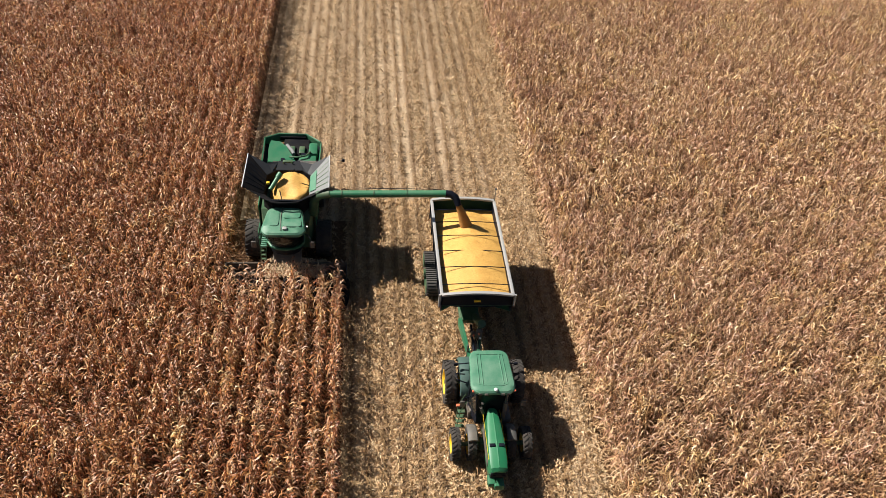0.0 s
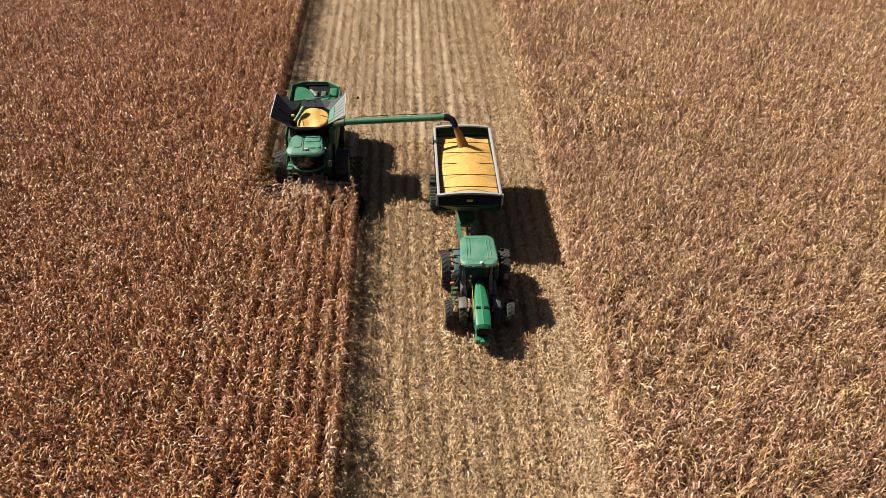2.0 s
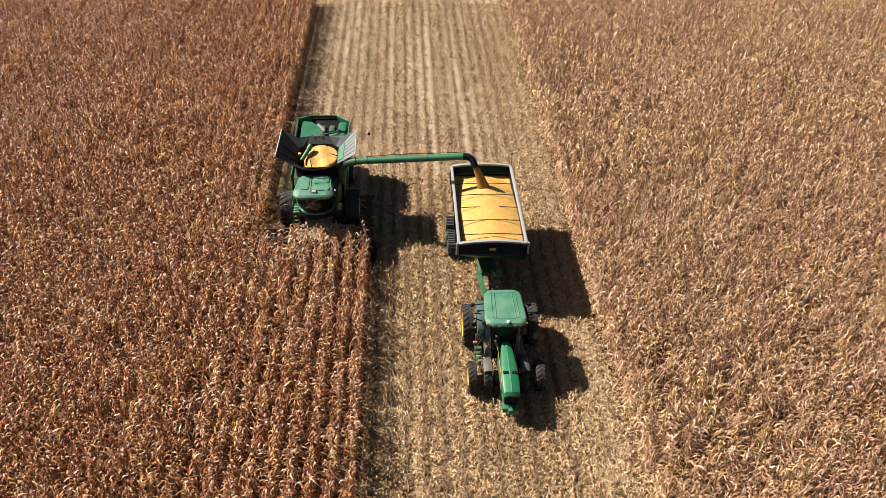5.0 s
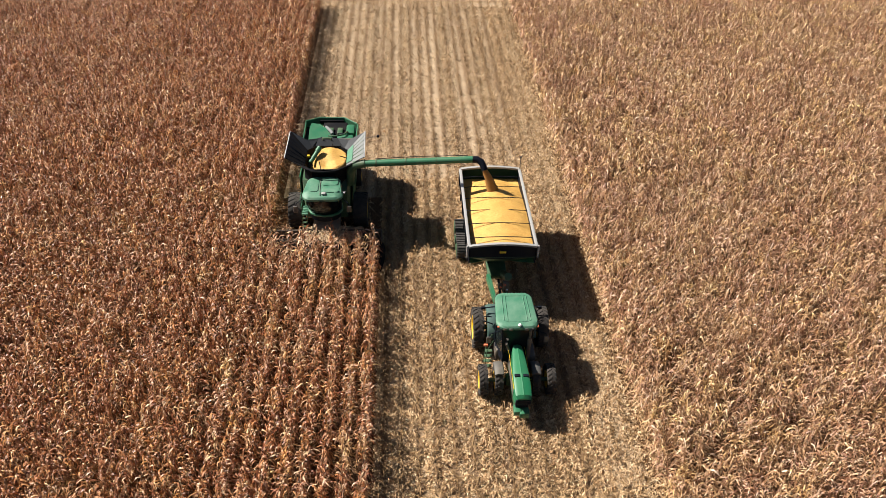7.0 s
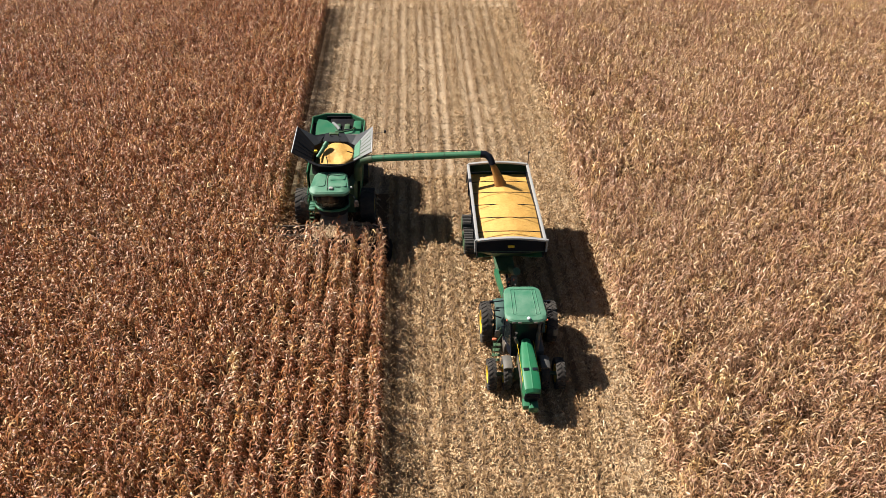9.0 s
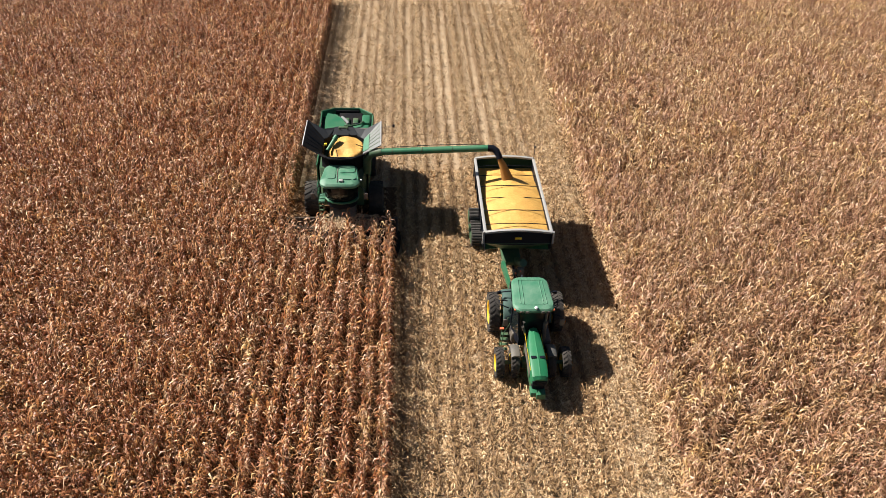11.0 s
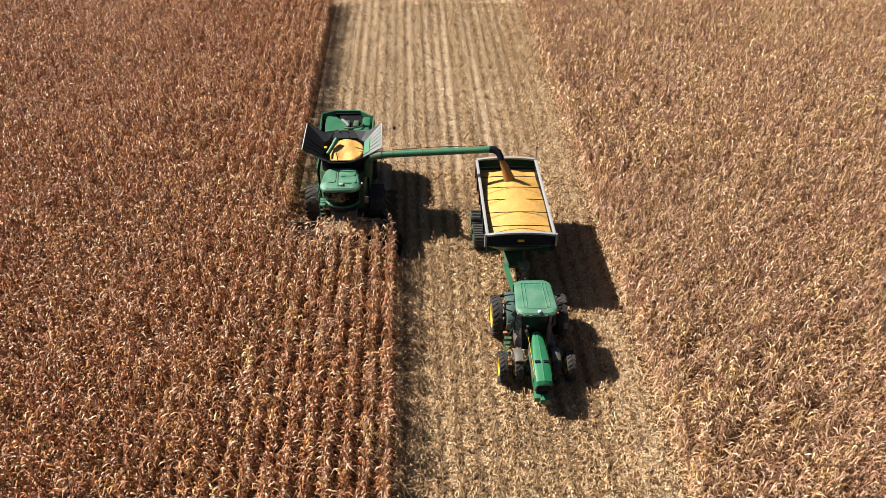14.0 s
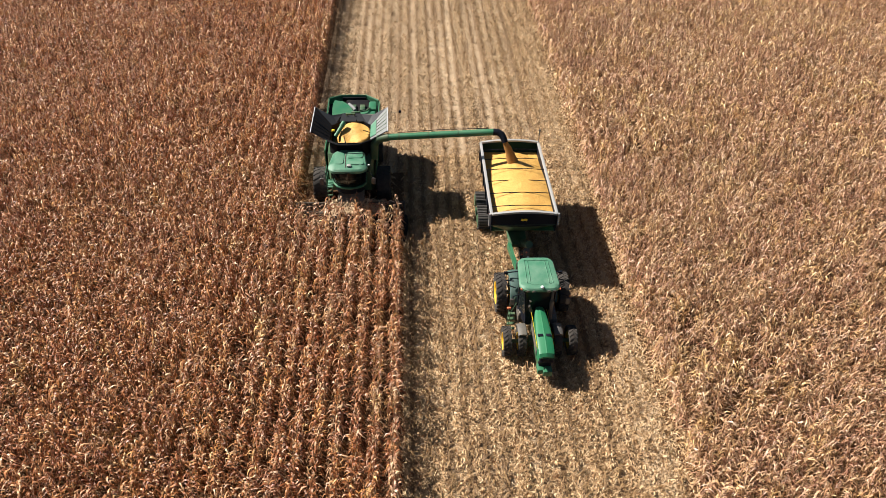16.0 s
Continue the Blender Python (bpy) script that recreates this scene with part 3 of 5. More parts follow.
# ---- combine harvester ----
def combine_harvester():
    c = thing("combine_harvester", "green combine harvester cutting maize with open grain tank", "combine harvester", (0, 0, 0))
    P = lambda name, bm, mat, label="", parent=c, smooth=True: part(name, bm, mat, parent, label, smooth)
    # separator body with tapered rear
    bm = bmesh.new()
    rings = []
    for y, w, z0, z1 in ((-1.7, 1.15, 1.15, 2.9), (-1.2, 1.3, 0.95, 3.35), (2.0, 1.32, 0.9, 3.4), (4.0, 1.3, 1.05, 3.3), (4.9, 1.2, 1.5, 3.1)):
        rings.append([(-w, y, z0), (w, y, z0), (w, y, z1), (-w, y, z1)])
    loft(bm, rings)
    P("body", bm, GREEN_DARK, "dark green separator body")
    for s in (-1, 1):
        bm = bmesh.new()
        plate(bm, [(s * 1.42, -0.9, 1.35), (s * 1.42, 1.9, 1.25), (s * 1.46, 1.9, 3.35), (s * 1.46, -0.9, 3.35)], 0.05 * s)
        for y in (0.1, 1.0):
            tube(bm, [(s * 1.49, y, 1.4), (s * 1.53, y, 3.3)], 0.018, 6)
        P("side_panel", bm, GREEN, "green pressed side shield")
        bm = bmesh.new()
        plate(bm, [(s * 1.42, 1.96, 1.3), (s * 1.36, 4.6, 1.55), (s * 1.42, 4.6, 3.45), (s * 1.5, 1.96, 3.4)], 0.05 * s)
        P("side_panel", bm, GREEN, "green rear side shield")
    # grain tank: inner walls, then four hinged extensions
    inner = [(-0.7, -1.5), (0.75, -1.5), (1.2, -1.05), (1.2, 0.65), (0.75, 1.1), (-0.7, 1.1), (-1.15, 0.65), (-1.15, -1.05)]
    for k in range(8):
        (x0, y0), (x1, y1) = inner[k], inner[(k + 1) % 8]
        bm = bmesh.new()
        plate(bm, [(x0, y0, 2.9), (x1, y1, 2.9), (x1, y1, 4.15), (x0, y0, 4.15)], -0.04)
        P("tank_wall", bm, DULL, "black grain tank wall")
    rim = [(x, y, 4.15) for x, y in inner]
    flap_left = [rim[7], rim[6], (-2.12, 1.5, 4.9), (-2.12, -1.45, 4.9)]
    flap_right = [rim[2], rim[3], (2.15, 1.5, 4.88), (2.2, -1.4, 4.9)]
    flap_front = [rim[0], rim[1], (0.85, -1.95, 4.45), (-0.85, -1.95, 4.45)]
    flap_rear = [rim[5], rim[4], (0.55, 1.5, 4.45), (-0.55, 1.5, 4.45)]
    for corners, label, mat, t in ((flap_left, "black grain tank extension", DULL, 0.04), (flap_right, "grey slatted grain tank extension", FLAP, -0.04), (flap_front, "low black front tank extension", DULL, -0.04), (flap_rear, "grey rear tank extension", SHEET, 0.04)):
        bm = bmesh.new()
        plate(bm, corners, t)
        f = P("tank_extension", bm, mat, label)
        a, b, d, e = [Vector(p) for p in corners]
        lip = bmesh.new()
        tube(lip, [d, e], 0.035, 8)
        P("rim", lip, STEEL if corners in (flap_left, flap_right) else BLACK, "", f)
        if corners is flap_left or corners is flap_right:
            n = (b - a).cross(e - a).normalized() * (0.03 if corners is flap_right else -0.03)
            if n.z < 0:
                n = -n
            for k in range(1, 6):
                u = k / 6
                rib = bmesh.new()
                tube(rib, [a.lerp(b, u) + n, e.lerp(d, u) + n], 0.034, 6)
                P("rib", rib, GREEN_DARK if corners is flap_right else BLACK, "", f)
    # folded gussets between the extensions, each creased down its middle
    for foot_a, foot_b, top_b, top_a, mat in ((rim[6], rim[5], (-0.55, 1.5, 4.45), (-2.12, 1.5, 4.9), SHEET), (rim[4], rim[3], (2.15, 1.5, 4.88), (0.55, 1.5, 4.45), SHEET), (rim[0], rim[7], (-2.12, -1.45, 4.9), (-0.85, -1.95, 4.45), DULL), (rim[2], rim[1], (0.85, -1.95, 4.45), (2.2, -1.4, 4.9), DULL)):
        fa, fb, ta, tb = Vector(foot_a), Vector(foot_b), Vector(top_a), Vector(top_b)
        low, high = fa.lerp(fb, 0.5), ta.lerp(tb, 0.5).lerp(fa.lerp(fb, 0.5), 0.32) + Vector((0, 0, -0.05))
        bm = bmesh.new()
        plate(bm, [fa, low, high, ta], 0.02)
        plate(bm, [low, fb, tb, high], 0.02)
        P("corner_gusset", bm, mat, "folded rubber corner gusset")
    a, b, d, e = [Vector(p) for p in flap_right]
    bm = bmesh.new()
    up = Vector((-0.03, 0, 0.05))
    plate(bm, [a.lerp(b, 0.1) + up, a.lerp(b, 0.92) + up, b.lerp(d, 0.34).lerp(a.lerp(e, 0.34), 0.08) + up, a.lerp(e, 0.34).lerp(b.lerp(d, 0.34), 0.1) + up], -0.02)
    P("liner", bm, GREEN_DUSTY, "green liner at the foot of the extension")
    bm = bmesh.new()
    tube(bm, [(-1.2, -1.62, 4.42), (-0.6, -2.06, 4.43), (0.0, -2.14, 4.43), (0.6, -2.06, 4.43), (1.2, -1.62, 4.42)], 0.055, 8)
    P("front_rim", bm, DULL, "bowed black front rim")
    bm = bmesh.new()
    box(bm, (-0.35, 1.42, 4.0), (0.2, 1.6, 4.5), 0.03)
    for x in (-0.3, 0.15):
        tube(bm, [(x, 1.38, 4.1), (x, 1.38, 4.52)], 0.025, 6)
    P("tank_ladder_box", bm, GREEN_DARK, "dark green box behind the tank")
    bm = bmesh.new()
    plate(bm, [(-1.5, 1.72, 3.6), (1.45, 1.72, 3.6), (1.45, 1.84, 4.02), (-1.5, 1.84, 4.02)], 0.03)
    P("deck_wall", bm, GREEN, "green wall between tank and engine deck")
    bm = bmesh.new()
    tube(bm, [(-1.64, 4.72, 3.82), (-0.86, 5.17, 3.82), (0.7, 5.17, 3.82), (1.5, 4.4, 3.83)], 0.05, 8)
    P("deck_rail", bm, GREEN, "rounded green rail round the deck")
    for x in (-0.2, 0.35):
        bm = bmesh.new()
        box(bm, (x, 3.4, 3.6), (x + 0.32, 4.1, 3.74), 0.05)
        P("engine_block", bm, GREEN_DARK, "dark green engine block")
    bm = bmesh.new()
    tube(bm, [(-0.1, 2.7, 3.95), (0.35, 2.55, 4.02), (0.8, 2.75, 4.0), (1.0, 3.2, 3.95)], 0.05, 8)
    P("coolant_pipe", bm, GREEN_DARK, "dark green pipe over the engine")
    for x, y, z, w in ((-0.45, 2.5, 3.86, 0.12), (0.62, 3.25, 3.7, 0.14), (0.45, 2.35, 3.86, 0.1)):
        bm = bmesh.new()
        tube(bm, [(x, y, z - 0.1), (x, y, z + 0.06)], w, 12)
        P("filler_cap", bm, BLACK, "black filler cap")
    bm = bmesh.new()
    plate(bm, [(0.4, 1.62, 3.95), (1.4, 1.62, 3.95), (1.4, 2.15, 4.05), (0.4, 2.15, 4.05)], 0.04)
    P("walkway", bm, GREY, "grey service walkway")
    for p, q in (((-1.1, -0.3, 4.2), (-2.0, -0.1, 4.85)), ((1.15, -0.3, 4.2), (0.75, -0.3, 4.35)), ((1.15, 0.5, 4.2), (0.7, 0.55, 4.4)), ((-0.2, -1.45, 4.2), (-0.3, -1.1, 4.45)), ((0.3, 1.05, 4.2), (0.3, 0.8, 4.45))):
        bm = bmesh.new()
        tube(bm, [p, q], 0.025, 6)
        P("brace", bm, BLACK)
    # leaning filling auger in the tank
    bm = bmesh.new()
    tube(bm, [(-0.85, -0.6, 4.1), (-0.42, 0.12, 4.52)], 0.12, 14)
    tube(bm, [(-0.5, 0.0, 4.45), (-0.36, 0.22, 4.58)], 0.15, 14)
    f = P("filling_auger", bm, GREEN, "green tank filling auger")
    bm = bmesh.new()
    box(bm, (-1.05, -0.42, 4.3), (-0.88, -0.25, 4.42), 0.03)
    P("sensor", bm, YELLOW, "yellow fill sensor", f)
    # small dark box of unknown use, on an added thin arm beside the tank
    bm = bmesh.new()
    tube(bm, [(1.5, 1.9, 3.9), (2.2, 1.75, 4.35), (2.85, 1.55, 4.55)], 0.012, 6)
    arm = P("box_arm", bm, CHARCOAL)
    bm = bmesh.new()
    box(bm, (2.8, 1.48, 4.48), (2.94, 1.62, 4.64), 0.04)
    P("dark_box", bm, BLACK, "small black box", arm)
    # engine deck behind the tank
    bm = bmesh.new()
    plate(bm, [(-1.6, 1.85, 3.5), (1.55, 1.85, 3.5), (1.5, 4.6, 3.45), (-1.6, 4.7, 3.45)], -0.06)
    P("engine_deck", bm, BLACK, "black engine deck")
    for pts, label in (([(-1.68, 1.9, 3.35), (-1.72, 4.7, 3.3), (-1.66, 4.75, 3.8), (-1.58, 1.95, 3.98)], "green deck side wall"), ([(1.6, 1.9, 3.35), (1.58, 4.45, 3.3), (1.52, 4.4, 3.8), (1.5, 1.95, 3.98)], "green deck side wall"), ([(-1.7, 4.75, 3.3), (-0.9, 5.15, 3.3), (-0.85, 5.2, 3.78), (-1.66, 4.75, 3.8)], "green deck rear wall"), ([(-0.88, 5.18, 3.3), (0.7, 5.18, 3.3), (0.7, 5.2, 3.78), (-0.85, 5.2, 3.78)], "green deck rear wall"), ([(0.7, 5.18, 3.3), (1.58, 4.45, 3.3), (1.52, 4.4, 3.8), (0.7, 5.2, 3.78)], "green deck rear wall")):
        bm = bmesh.new()
        plate(bm, pts, 0.06)
        P("deck_wall", bm, GREEN, label)
    bm = bmesh.new()
    loft(bm, [[(-1.3, 2.3, 3.5), (0.3, 2.3, 3.5), (0.3, 2.3, 3.82), (-1.25, 2.3, 3.88)], [(-1.4, 3.9, 3.5), (-0.35, 3.9, 3.5), (-0.35, 3.9, 3.82), (-1.3, 3.9, 3.92)], [(-1.35, 4.45, 3.5), (-0.75, 4.45, 3.5), (-0.75, 4.45, 3.78), (-1.25, 4.45, 3.85)]])
    P("engine_cover", bm, GREEN, "green sloping engine cover")
    bm = bmesh.new()
    box(bm, (0.4, 2.2, 3.5), (1.35, 3.0, 3.86), 0.06)
    P("engine_cover", bm, GREEN, "green service cover")
    bm = bmesh.new()
    box(bm, (0.9, 3.1, 3.45), (1.4, 4.2, 3.92), 0.1)
    P("air_cleaner", bm, GREEN, "green air cleaner housing")
    bm = bmesh.new()
    tube(bm, [(-0.35, 4.2, 3.7), (0.0, 3.5, 3.8), (0.1, 3.2, 3.78)], 0.1, 12)
    P("exhaust", bm, FLAP, "grey exhaust pipe")
    bm = bmesh.new()
    box(bm, (-0.55, 3.15, 3.5), (0.88, 5.0, 3.6), 0.03)
    box(bm, (-0.8, 5.0, 3.5), (0.68, 5.12, 3.72), 0.02)
    P("radiator_grille", bm, DULL, "black radiator opening")
    for x in (-0.9, 0.1, 1.0):
        bm = bmesh.new()
        tube(bm, [(x, 1.92, 3.5), (x, 1.92, 4.15), (x + 0.7, 1.92, 4.15), (x + 0.7, 1.92, 3.5)], 0.02, 6)
        P("handrail", bm, CHARCOAL)
    bm = bmesh.new()
    box(bm, (-1.0, 4.85, 0.9), (1.0, 5.7, 1.75), 0.08)
    P("straw_chopper", bm, CHARCOAL, "dusty straw chopper housing")
    # cab
    bm = bmesh.new()
    roof = []
    for z, g in ((3.66, 0.1), (3.7, 0.0), (3.84, 0.0), (3.93, 0.1), (3.96, 0.35)):
        ring = []
        for x, y, zz in rounded(-1.08 + g, 1.1 - g, -3.7 + g, -1.75 - g, 0.35, z, 6):
            bow = 0.28 * max(0.0, 1 - (x / 1.05) ** 2) if y < -2.8 else 0.0
            slim = 1 - 0.24 * max(0.0, min(1.0, (y + 2.75) / 0.9))
            ring.append((x * slim, y - bow, zz - (0.06 if y < -3.3 else 0)))
        roof.append(ring)
    loft(bm, roof)
    roof_ob = P("cab_roof", bm, GREEN_DUSTY, "dusty green two-panel cab roof")
    bm = bmesh.new()
    tube(bm, [(-0.12, -1.85, 3.965), (-0.16, -2.6, 3.97), (-0.1, -3.65, 3.93)], 0.016, 6)
    P("seam", bm, CHARCOAL, "", roof_ob)
    for x0, x1, y0, y1, z in ((-0.72, -0.22, -3.35, -2.1, 3.93), (-0.06, 0.82, -2.75, -2.05, 3.945), (-0.02, 0.9, -3.4, -2.85, 3.92)):
        bm = bmesh.new()
        loft(bm, [rounded(x0, x1, y0, y1, 0.16, z, 4), rounded(x0 + 0.02, x1 - 0.02, y0 + 0.02, y1 - 0.02, 0.15, z + 0.045, 4), rounded(x0 + 0.09, x1 - 0.09, y0 + 0.09, y1 - 0.09, 0.1, z + 0.055, 4)])
        P("roof_panel", bm, GREEN_DUSTY, "raised dusty green roof panel", roof_ob)
    bm = bmesh.new()
    box(bm, (-0.02, -3.62, 3.9), (0.2, -3.42, 4.0), 0.03)
    P("antenna", bm, PALE, "pale grey antenna box", roof_ob)
    for x, y in ((-0.08, -3.78), (1.0, -3.3), (1.15, -3.15), (-0.95, -3.3), (0.62, -3.72)):
        bm = bmesh.new()
        box(bm, (x - 0.05, y - 0.04, 3.72), (x + 0.05, y + 0.04, 3.8), 0.02)
        P("work_lamp", bm, WHITE, "clear work lamp", roof_ob)
    brow = [(-0.82, -1.8), (-0.98, -3.1), (-0.8, -3.5), (-0.45, -3.78), (0.0, -3.88), (0.45, -3.78), (0.8, -3.5), (0.98, -3.1), (0.82, -1.8)]
    foot = [(-0.82, -1.8), (-0.86, -2.45), (-0.7, -2.75), (-0.4, -2.95), (0.0, -3.02), (0.4, -2.95), (0.7, -2.75), (0.86, -2.45), (0.82, -1.8)]
    for k in range(8):
        bm = bmesh.new()
        rows = []
        for u in (0.0, 0.3, 0.65, 1.0):
            row = []
            for j in (k, k + 1):
                p, q = Vector((*brow[j], 3.68)), Vector((*foot[j], 2.2))
                row.append(bm.verts.new(p.lerp(q, u) + Vector((0, -0.16 * math.sin(math.pi * u) * (0 < j < 8), 0))))
            rows.append(row)
        for r0, r1 in zip(rows, rows[1:]):
            bm.faces.new((r0[0], r0[1], r1[1], r1[0]))
        bmesh.ops.solidify(bm, geom=bm.faces[:], thickness=0.012)
        P("cab_window", bm, GLASS, "tinted cab window")
    for k in (0, 1, 7, 8):
        bm = bmesh.new()
        tube(bm, [Vector((*brow[k], 3.68)), Vector((*brow[k], 3.68)).lerp(Vector((*foot[k], 2.2)), 0.5) + Vector((0, -0.16 * (0 < k < 8), 0)), Vector((*foot[k], 2.2))], 0.04, 8)
        P("cab_pillar", bm, BLACK)
    bm = bmesh.new()
    loft(bm, [[(x * g, y - d, z) for x, y in foot] for z, g, d in ((1.75, 0.96, 0.0), (2.08, 1.0, 0.02), (2.2, 1.0, 0.02))])
    P("cab_floor", bm, BLACK, "dark cab base")
    bm = bmesh.new()
    tube(bm, [(x * 1.04, y - 0.06, 2.18) for x, y in foot], 0.07, 8)
    P("cab_sill", bm, GREEN, "curved green sill under the windscreen")
    bm = bmesh.new()
    box(bm, (-0.28, -2.5, 2.15), (0.28, -2.0, 2.6), 0.08)
    box(bm, (-0.28, -2.05, 2.5), (0.28, -1.9, 3.3), 0.06)
    P("seat", bm, CHARCOAL)
    bm = bmesh.new()
    tube(bm, [(0, -2.95, 2.1), (0, -2.75, 2.8)], 0.05, 8)
    tube(bm, [(0.19 * math.cos(a), -2.74 + 0.06 * math.sin(a), 2.82 + 0.18 * math.sin(a)) for a in (2 * math.pi * k / 12 for k in range(13))], 0.02, 6)
    P("steering_wheel", bm, BLACK)
    # platform, ladder, rails on the cab's side
    bm = bmesh.new()
    box(bm, (-1.3, -2.7, 1.95), (-0.98, -1.8, 2.02), 0.01)
    for k in range(6):
        box(bm, (-1.3, -2.68 + 0.16 * k, 2.02), (-0.98, -2.65 + 0.16 * k, 2.05), 0)
    P("platform", bm, GREEN_DUSTY, "green access platform")
    bm = bmesh.new()
    for y in (-2.7, -2.3, -1.85):
        tube(bm, [(-1.3, y, 2.0), (-1.33, y, 2.95)], 0.022, 6)
    tube(bm, [(-1.33, -2.7, 2.95), (-1.33, -1.85, 2.95)], 0.022, 6)
    tube(bm, [(-1.31, -2.7, 2.5), (-1.31, -1.85, 2.5)], 0.018, 6)
    P("handrail", bm, GREEN, "green platform handrail")
    bm = bmesh.new()
    for x in (-1.28, -1.0):
        tube(bm, [(x, -2.72, 1.95), (x - 0.02, -2.8, 1.2)], 0.022, 6)
    for k in range(3):
        z = 1.25 + 0.25 * k
        box(bm, (-1.29, -2.84 + 0.03 * k, z), (-1.0, -2.7 + 0.03 * k, z + 0.03), 0)
    P("ladder", bm, GREEN_DARK, "dark green boarding ladder")
    for s in (-1, 1):
        bm = bmesh.new()
        tube(bm, [(s * 1.0, -3.4, 3.6), (s * 1.35, -3.75, 3.5), (s * 1.42, -3.8, 3.3)], 0.022, 6)
        m = P("mirror_arm", bm, BLACK)
        bm = bmesh.new()
        box(bm, (s * 1.42 - 0.12, -3.86, 2.95), (s * 1.42 + 0.12, -3.78, 3.35), 0.03)
        P("mirror", bm, CHARCOAL, "mirror housing", m)
    # feeder house
    bm = bmesh.new()
    loft(bm, [[(-0.72, -0.9, 1.0), (0.72, -0.9, 1.0), (0.72, -0.9, 1.85), (-0.72, -0.9, 1.85)], [(-0.72, -2.95, 0.45), (0.72, -2.95, 0.45), (0.72, -2.95, 1.2), (-0.72, -2.95, 1.2)]])
    P("feeder_house", bm, DUSTY, "dust-covered feeder house")
    # row-crop header
    bm = bmesh.new()
    box(bm, (-3.1, -3.0, 0.4), (3.1, -2.82, 1.0), 0.03)
    plate(bm, [(-3.1, -3.0, 0.4), (3.1, -3.0, 0.4), (3.1, -3.75, 0.3), (-3.1, -3.75, 0.3)], 0.05)
    head = P("corn_header", bm, SOOTY, "dust-caked eight-row corn header")
    bm = bmesh.new()
    tube(bm, [(-3.12, -2.9, 1.06), (3.12, -2.9, 1.06)], 0.07, 8)
    P("top_beam", bm, SOOTY, "dusty dark top beam", head)
    bm = bmesh.new()
    tube(bm, [(-3.05, -3.3, 0.62), (3.05, -3.3, 0.62)], 0.16, 12)
    for k in range(60):
        x = -3.0 + 6.0 * k / 59
        a = 2 * math.pi * k / 8
        tube(bm, [(x, -3.3, 0.62), (x + 0.03, -3.3 + 0.28 * math.cos(a), 0.62 + 0.28 * math.sin(a))], 0.03, 4)
    P("cross_auger", bm, SOOTY, "", head)
    for k in range(9):
        x = -3.05 + 0.762 * k
        w = 0.2 if 0 < k < 8 else 0.26
        bm = bmesh.new()
        loft(bm, [[(x - w, -3.7, 0.3), (x + w, -3.7, 0.3), (x + w * 0.7, -3.7, 0.72), (x, -3.7, 0.85), (x - w * 0.7, -3.7, 0.72)], [(x - w * 0.8, -4.6, 0.22), (x + w * 0.8, -4.6, 0.22), (x + w * 0.5, -4.6, 0.5), (x, -4.6, 0.56), (x - w * 0.5, -4.6, 0.5)], [(x - 0.04, -5.4, 0.1), (x + 0.04, -5.4, 0.1), (x + 0.03, -5.4, 0.15), (x, -5.4, 0.17), (x - 0.03, -5.4, 0.15)]])
        P("snout", bm, DULL, "", head)
    for s in (-1, 1):
        bm = bmesh.new()
        plate(bm, [(s * 3.12, -2.8, 0.25), (s * 3.12, -3.9, 0.2), (s * 3.12, -3.8, 0.95), (s * 3.12, -2.9, 1.1)], 0.05 * s)
        P("end_shield", bm, SOOTY, "", head)
    # wheels and axles
    for s in (-1, 1):
        wheel(c, s * 1.85, -0.78, 1.03, 0.82, s, lugs=20)
        wheel(c, s * 1.45, 3.5, 0.68, 0.5, s, lugs=18, dish=0.06)
    bm = bmesh.new()
    box(bm, (-1.5, -1.0, 0.75), (1.5, -0.55, 1.25), 0.06)
    P("front_axle", bm, GREEN_DARK)
    bm = bmesh.new()
    box(bm, (-1.25, 3.35, 0.55), (1.25, 3.65, 0.85), 0.05)
    P("rear_axle", bm, GREEN_DARK)
    # unloading auger swung out over the cart, rising to its end
    foot, tip = Vector((2.15, -1.42, 4.52)), Vector((8.11, -2.3, 5.3))
    bm = bmesh.new()
    tube(bm, [(1.35, -1.25, 3.1), (1.42, -1.3, 4.0), (1.68, -1.38, 4.4), foot + Vector((0.1, -0.01, 0.01))], 0.23, 16)
    P("auger_elbow", bm, GREEN_DARK, "dark green auger elbow")
    bm = bmesh.new()
    tube(bm, [foot, tip], 0.185, 18)
    aug = P("unloading_auger", bm, GREEN, "long green unloading auger tube")
    for u in (0.115, 0.39, 0.67):
        q = foot.lerp(tip, u)
        bm = bmesh.new()
        tube(bm, [q, q.lerp(tip, 0.014)], 0.205, 18)
        P("collar", bm, GREEN_DARK, "", aug)
    bm = bmesh.new()
    tube(bm, [foot.lerp(tip, 0.11) + Vector((0, 0.12, 0.2)), foot.lerp(tip, 0.5) + Vector((0, 0.14, 0.24)), foot.lerp(tip, 0.95) + Vector((0, 0.12, 0.19))], 0.018, 6)
    P("hose", bm, BLACK, "", aug)
    bm = bmesh.new()
    tube(bm, [tip + Vector(d) for d in ((-0.05, 0, 0), (0.2, -0.03, 0.0), (0.42, -0.12, -0.1), (0.54, -0.26, -0.3), (0.6, -0.36, -0.46))], 0.2, 16, 0.17, False)
    P("spout", bm, BLACK, "black rubber discharge spout", aug)
    return c


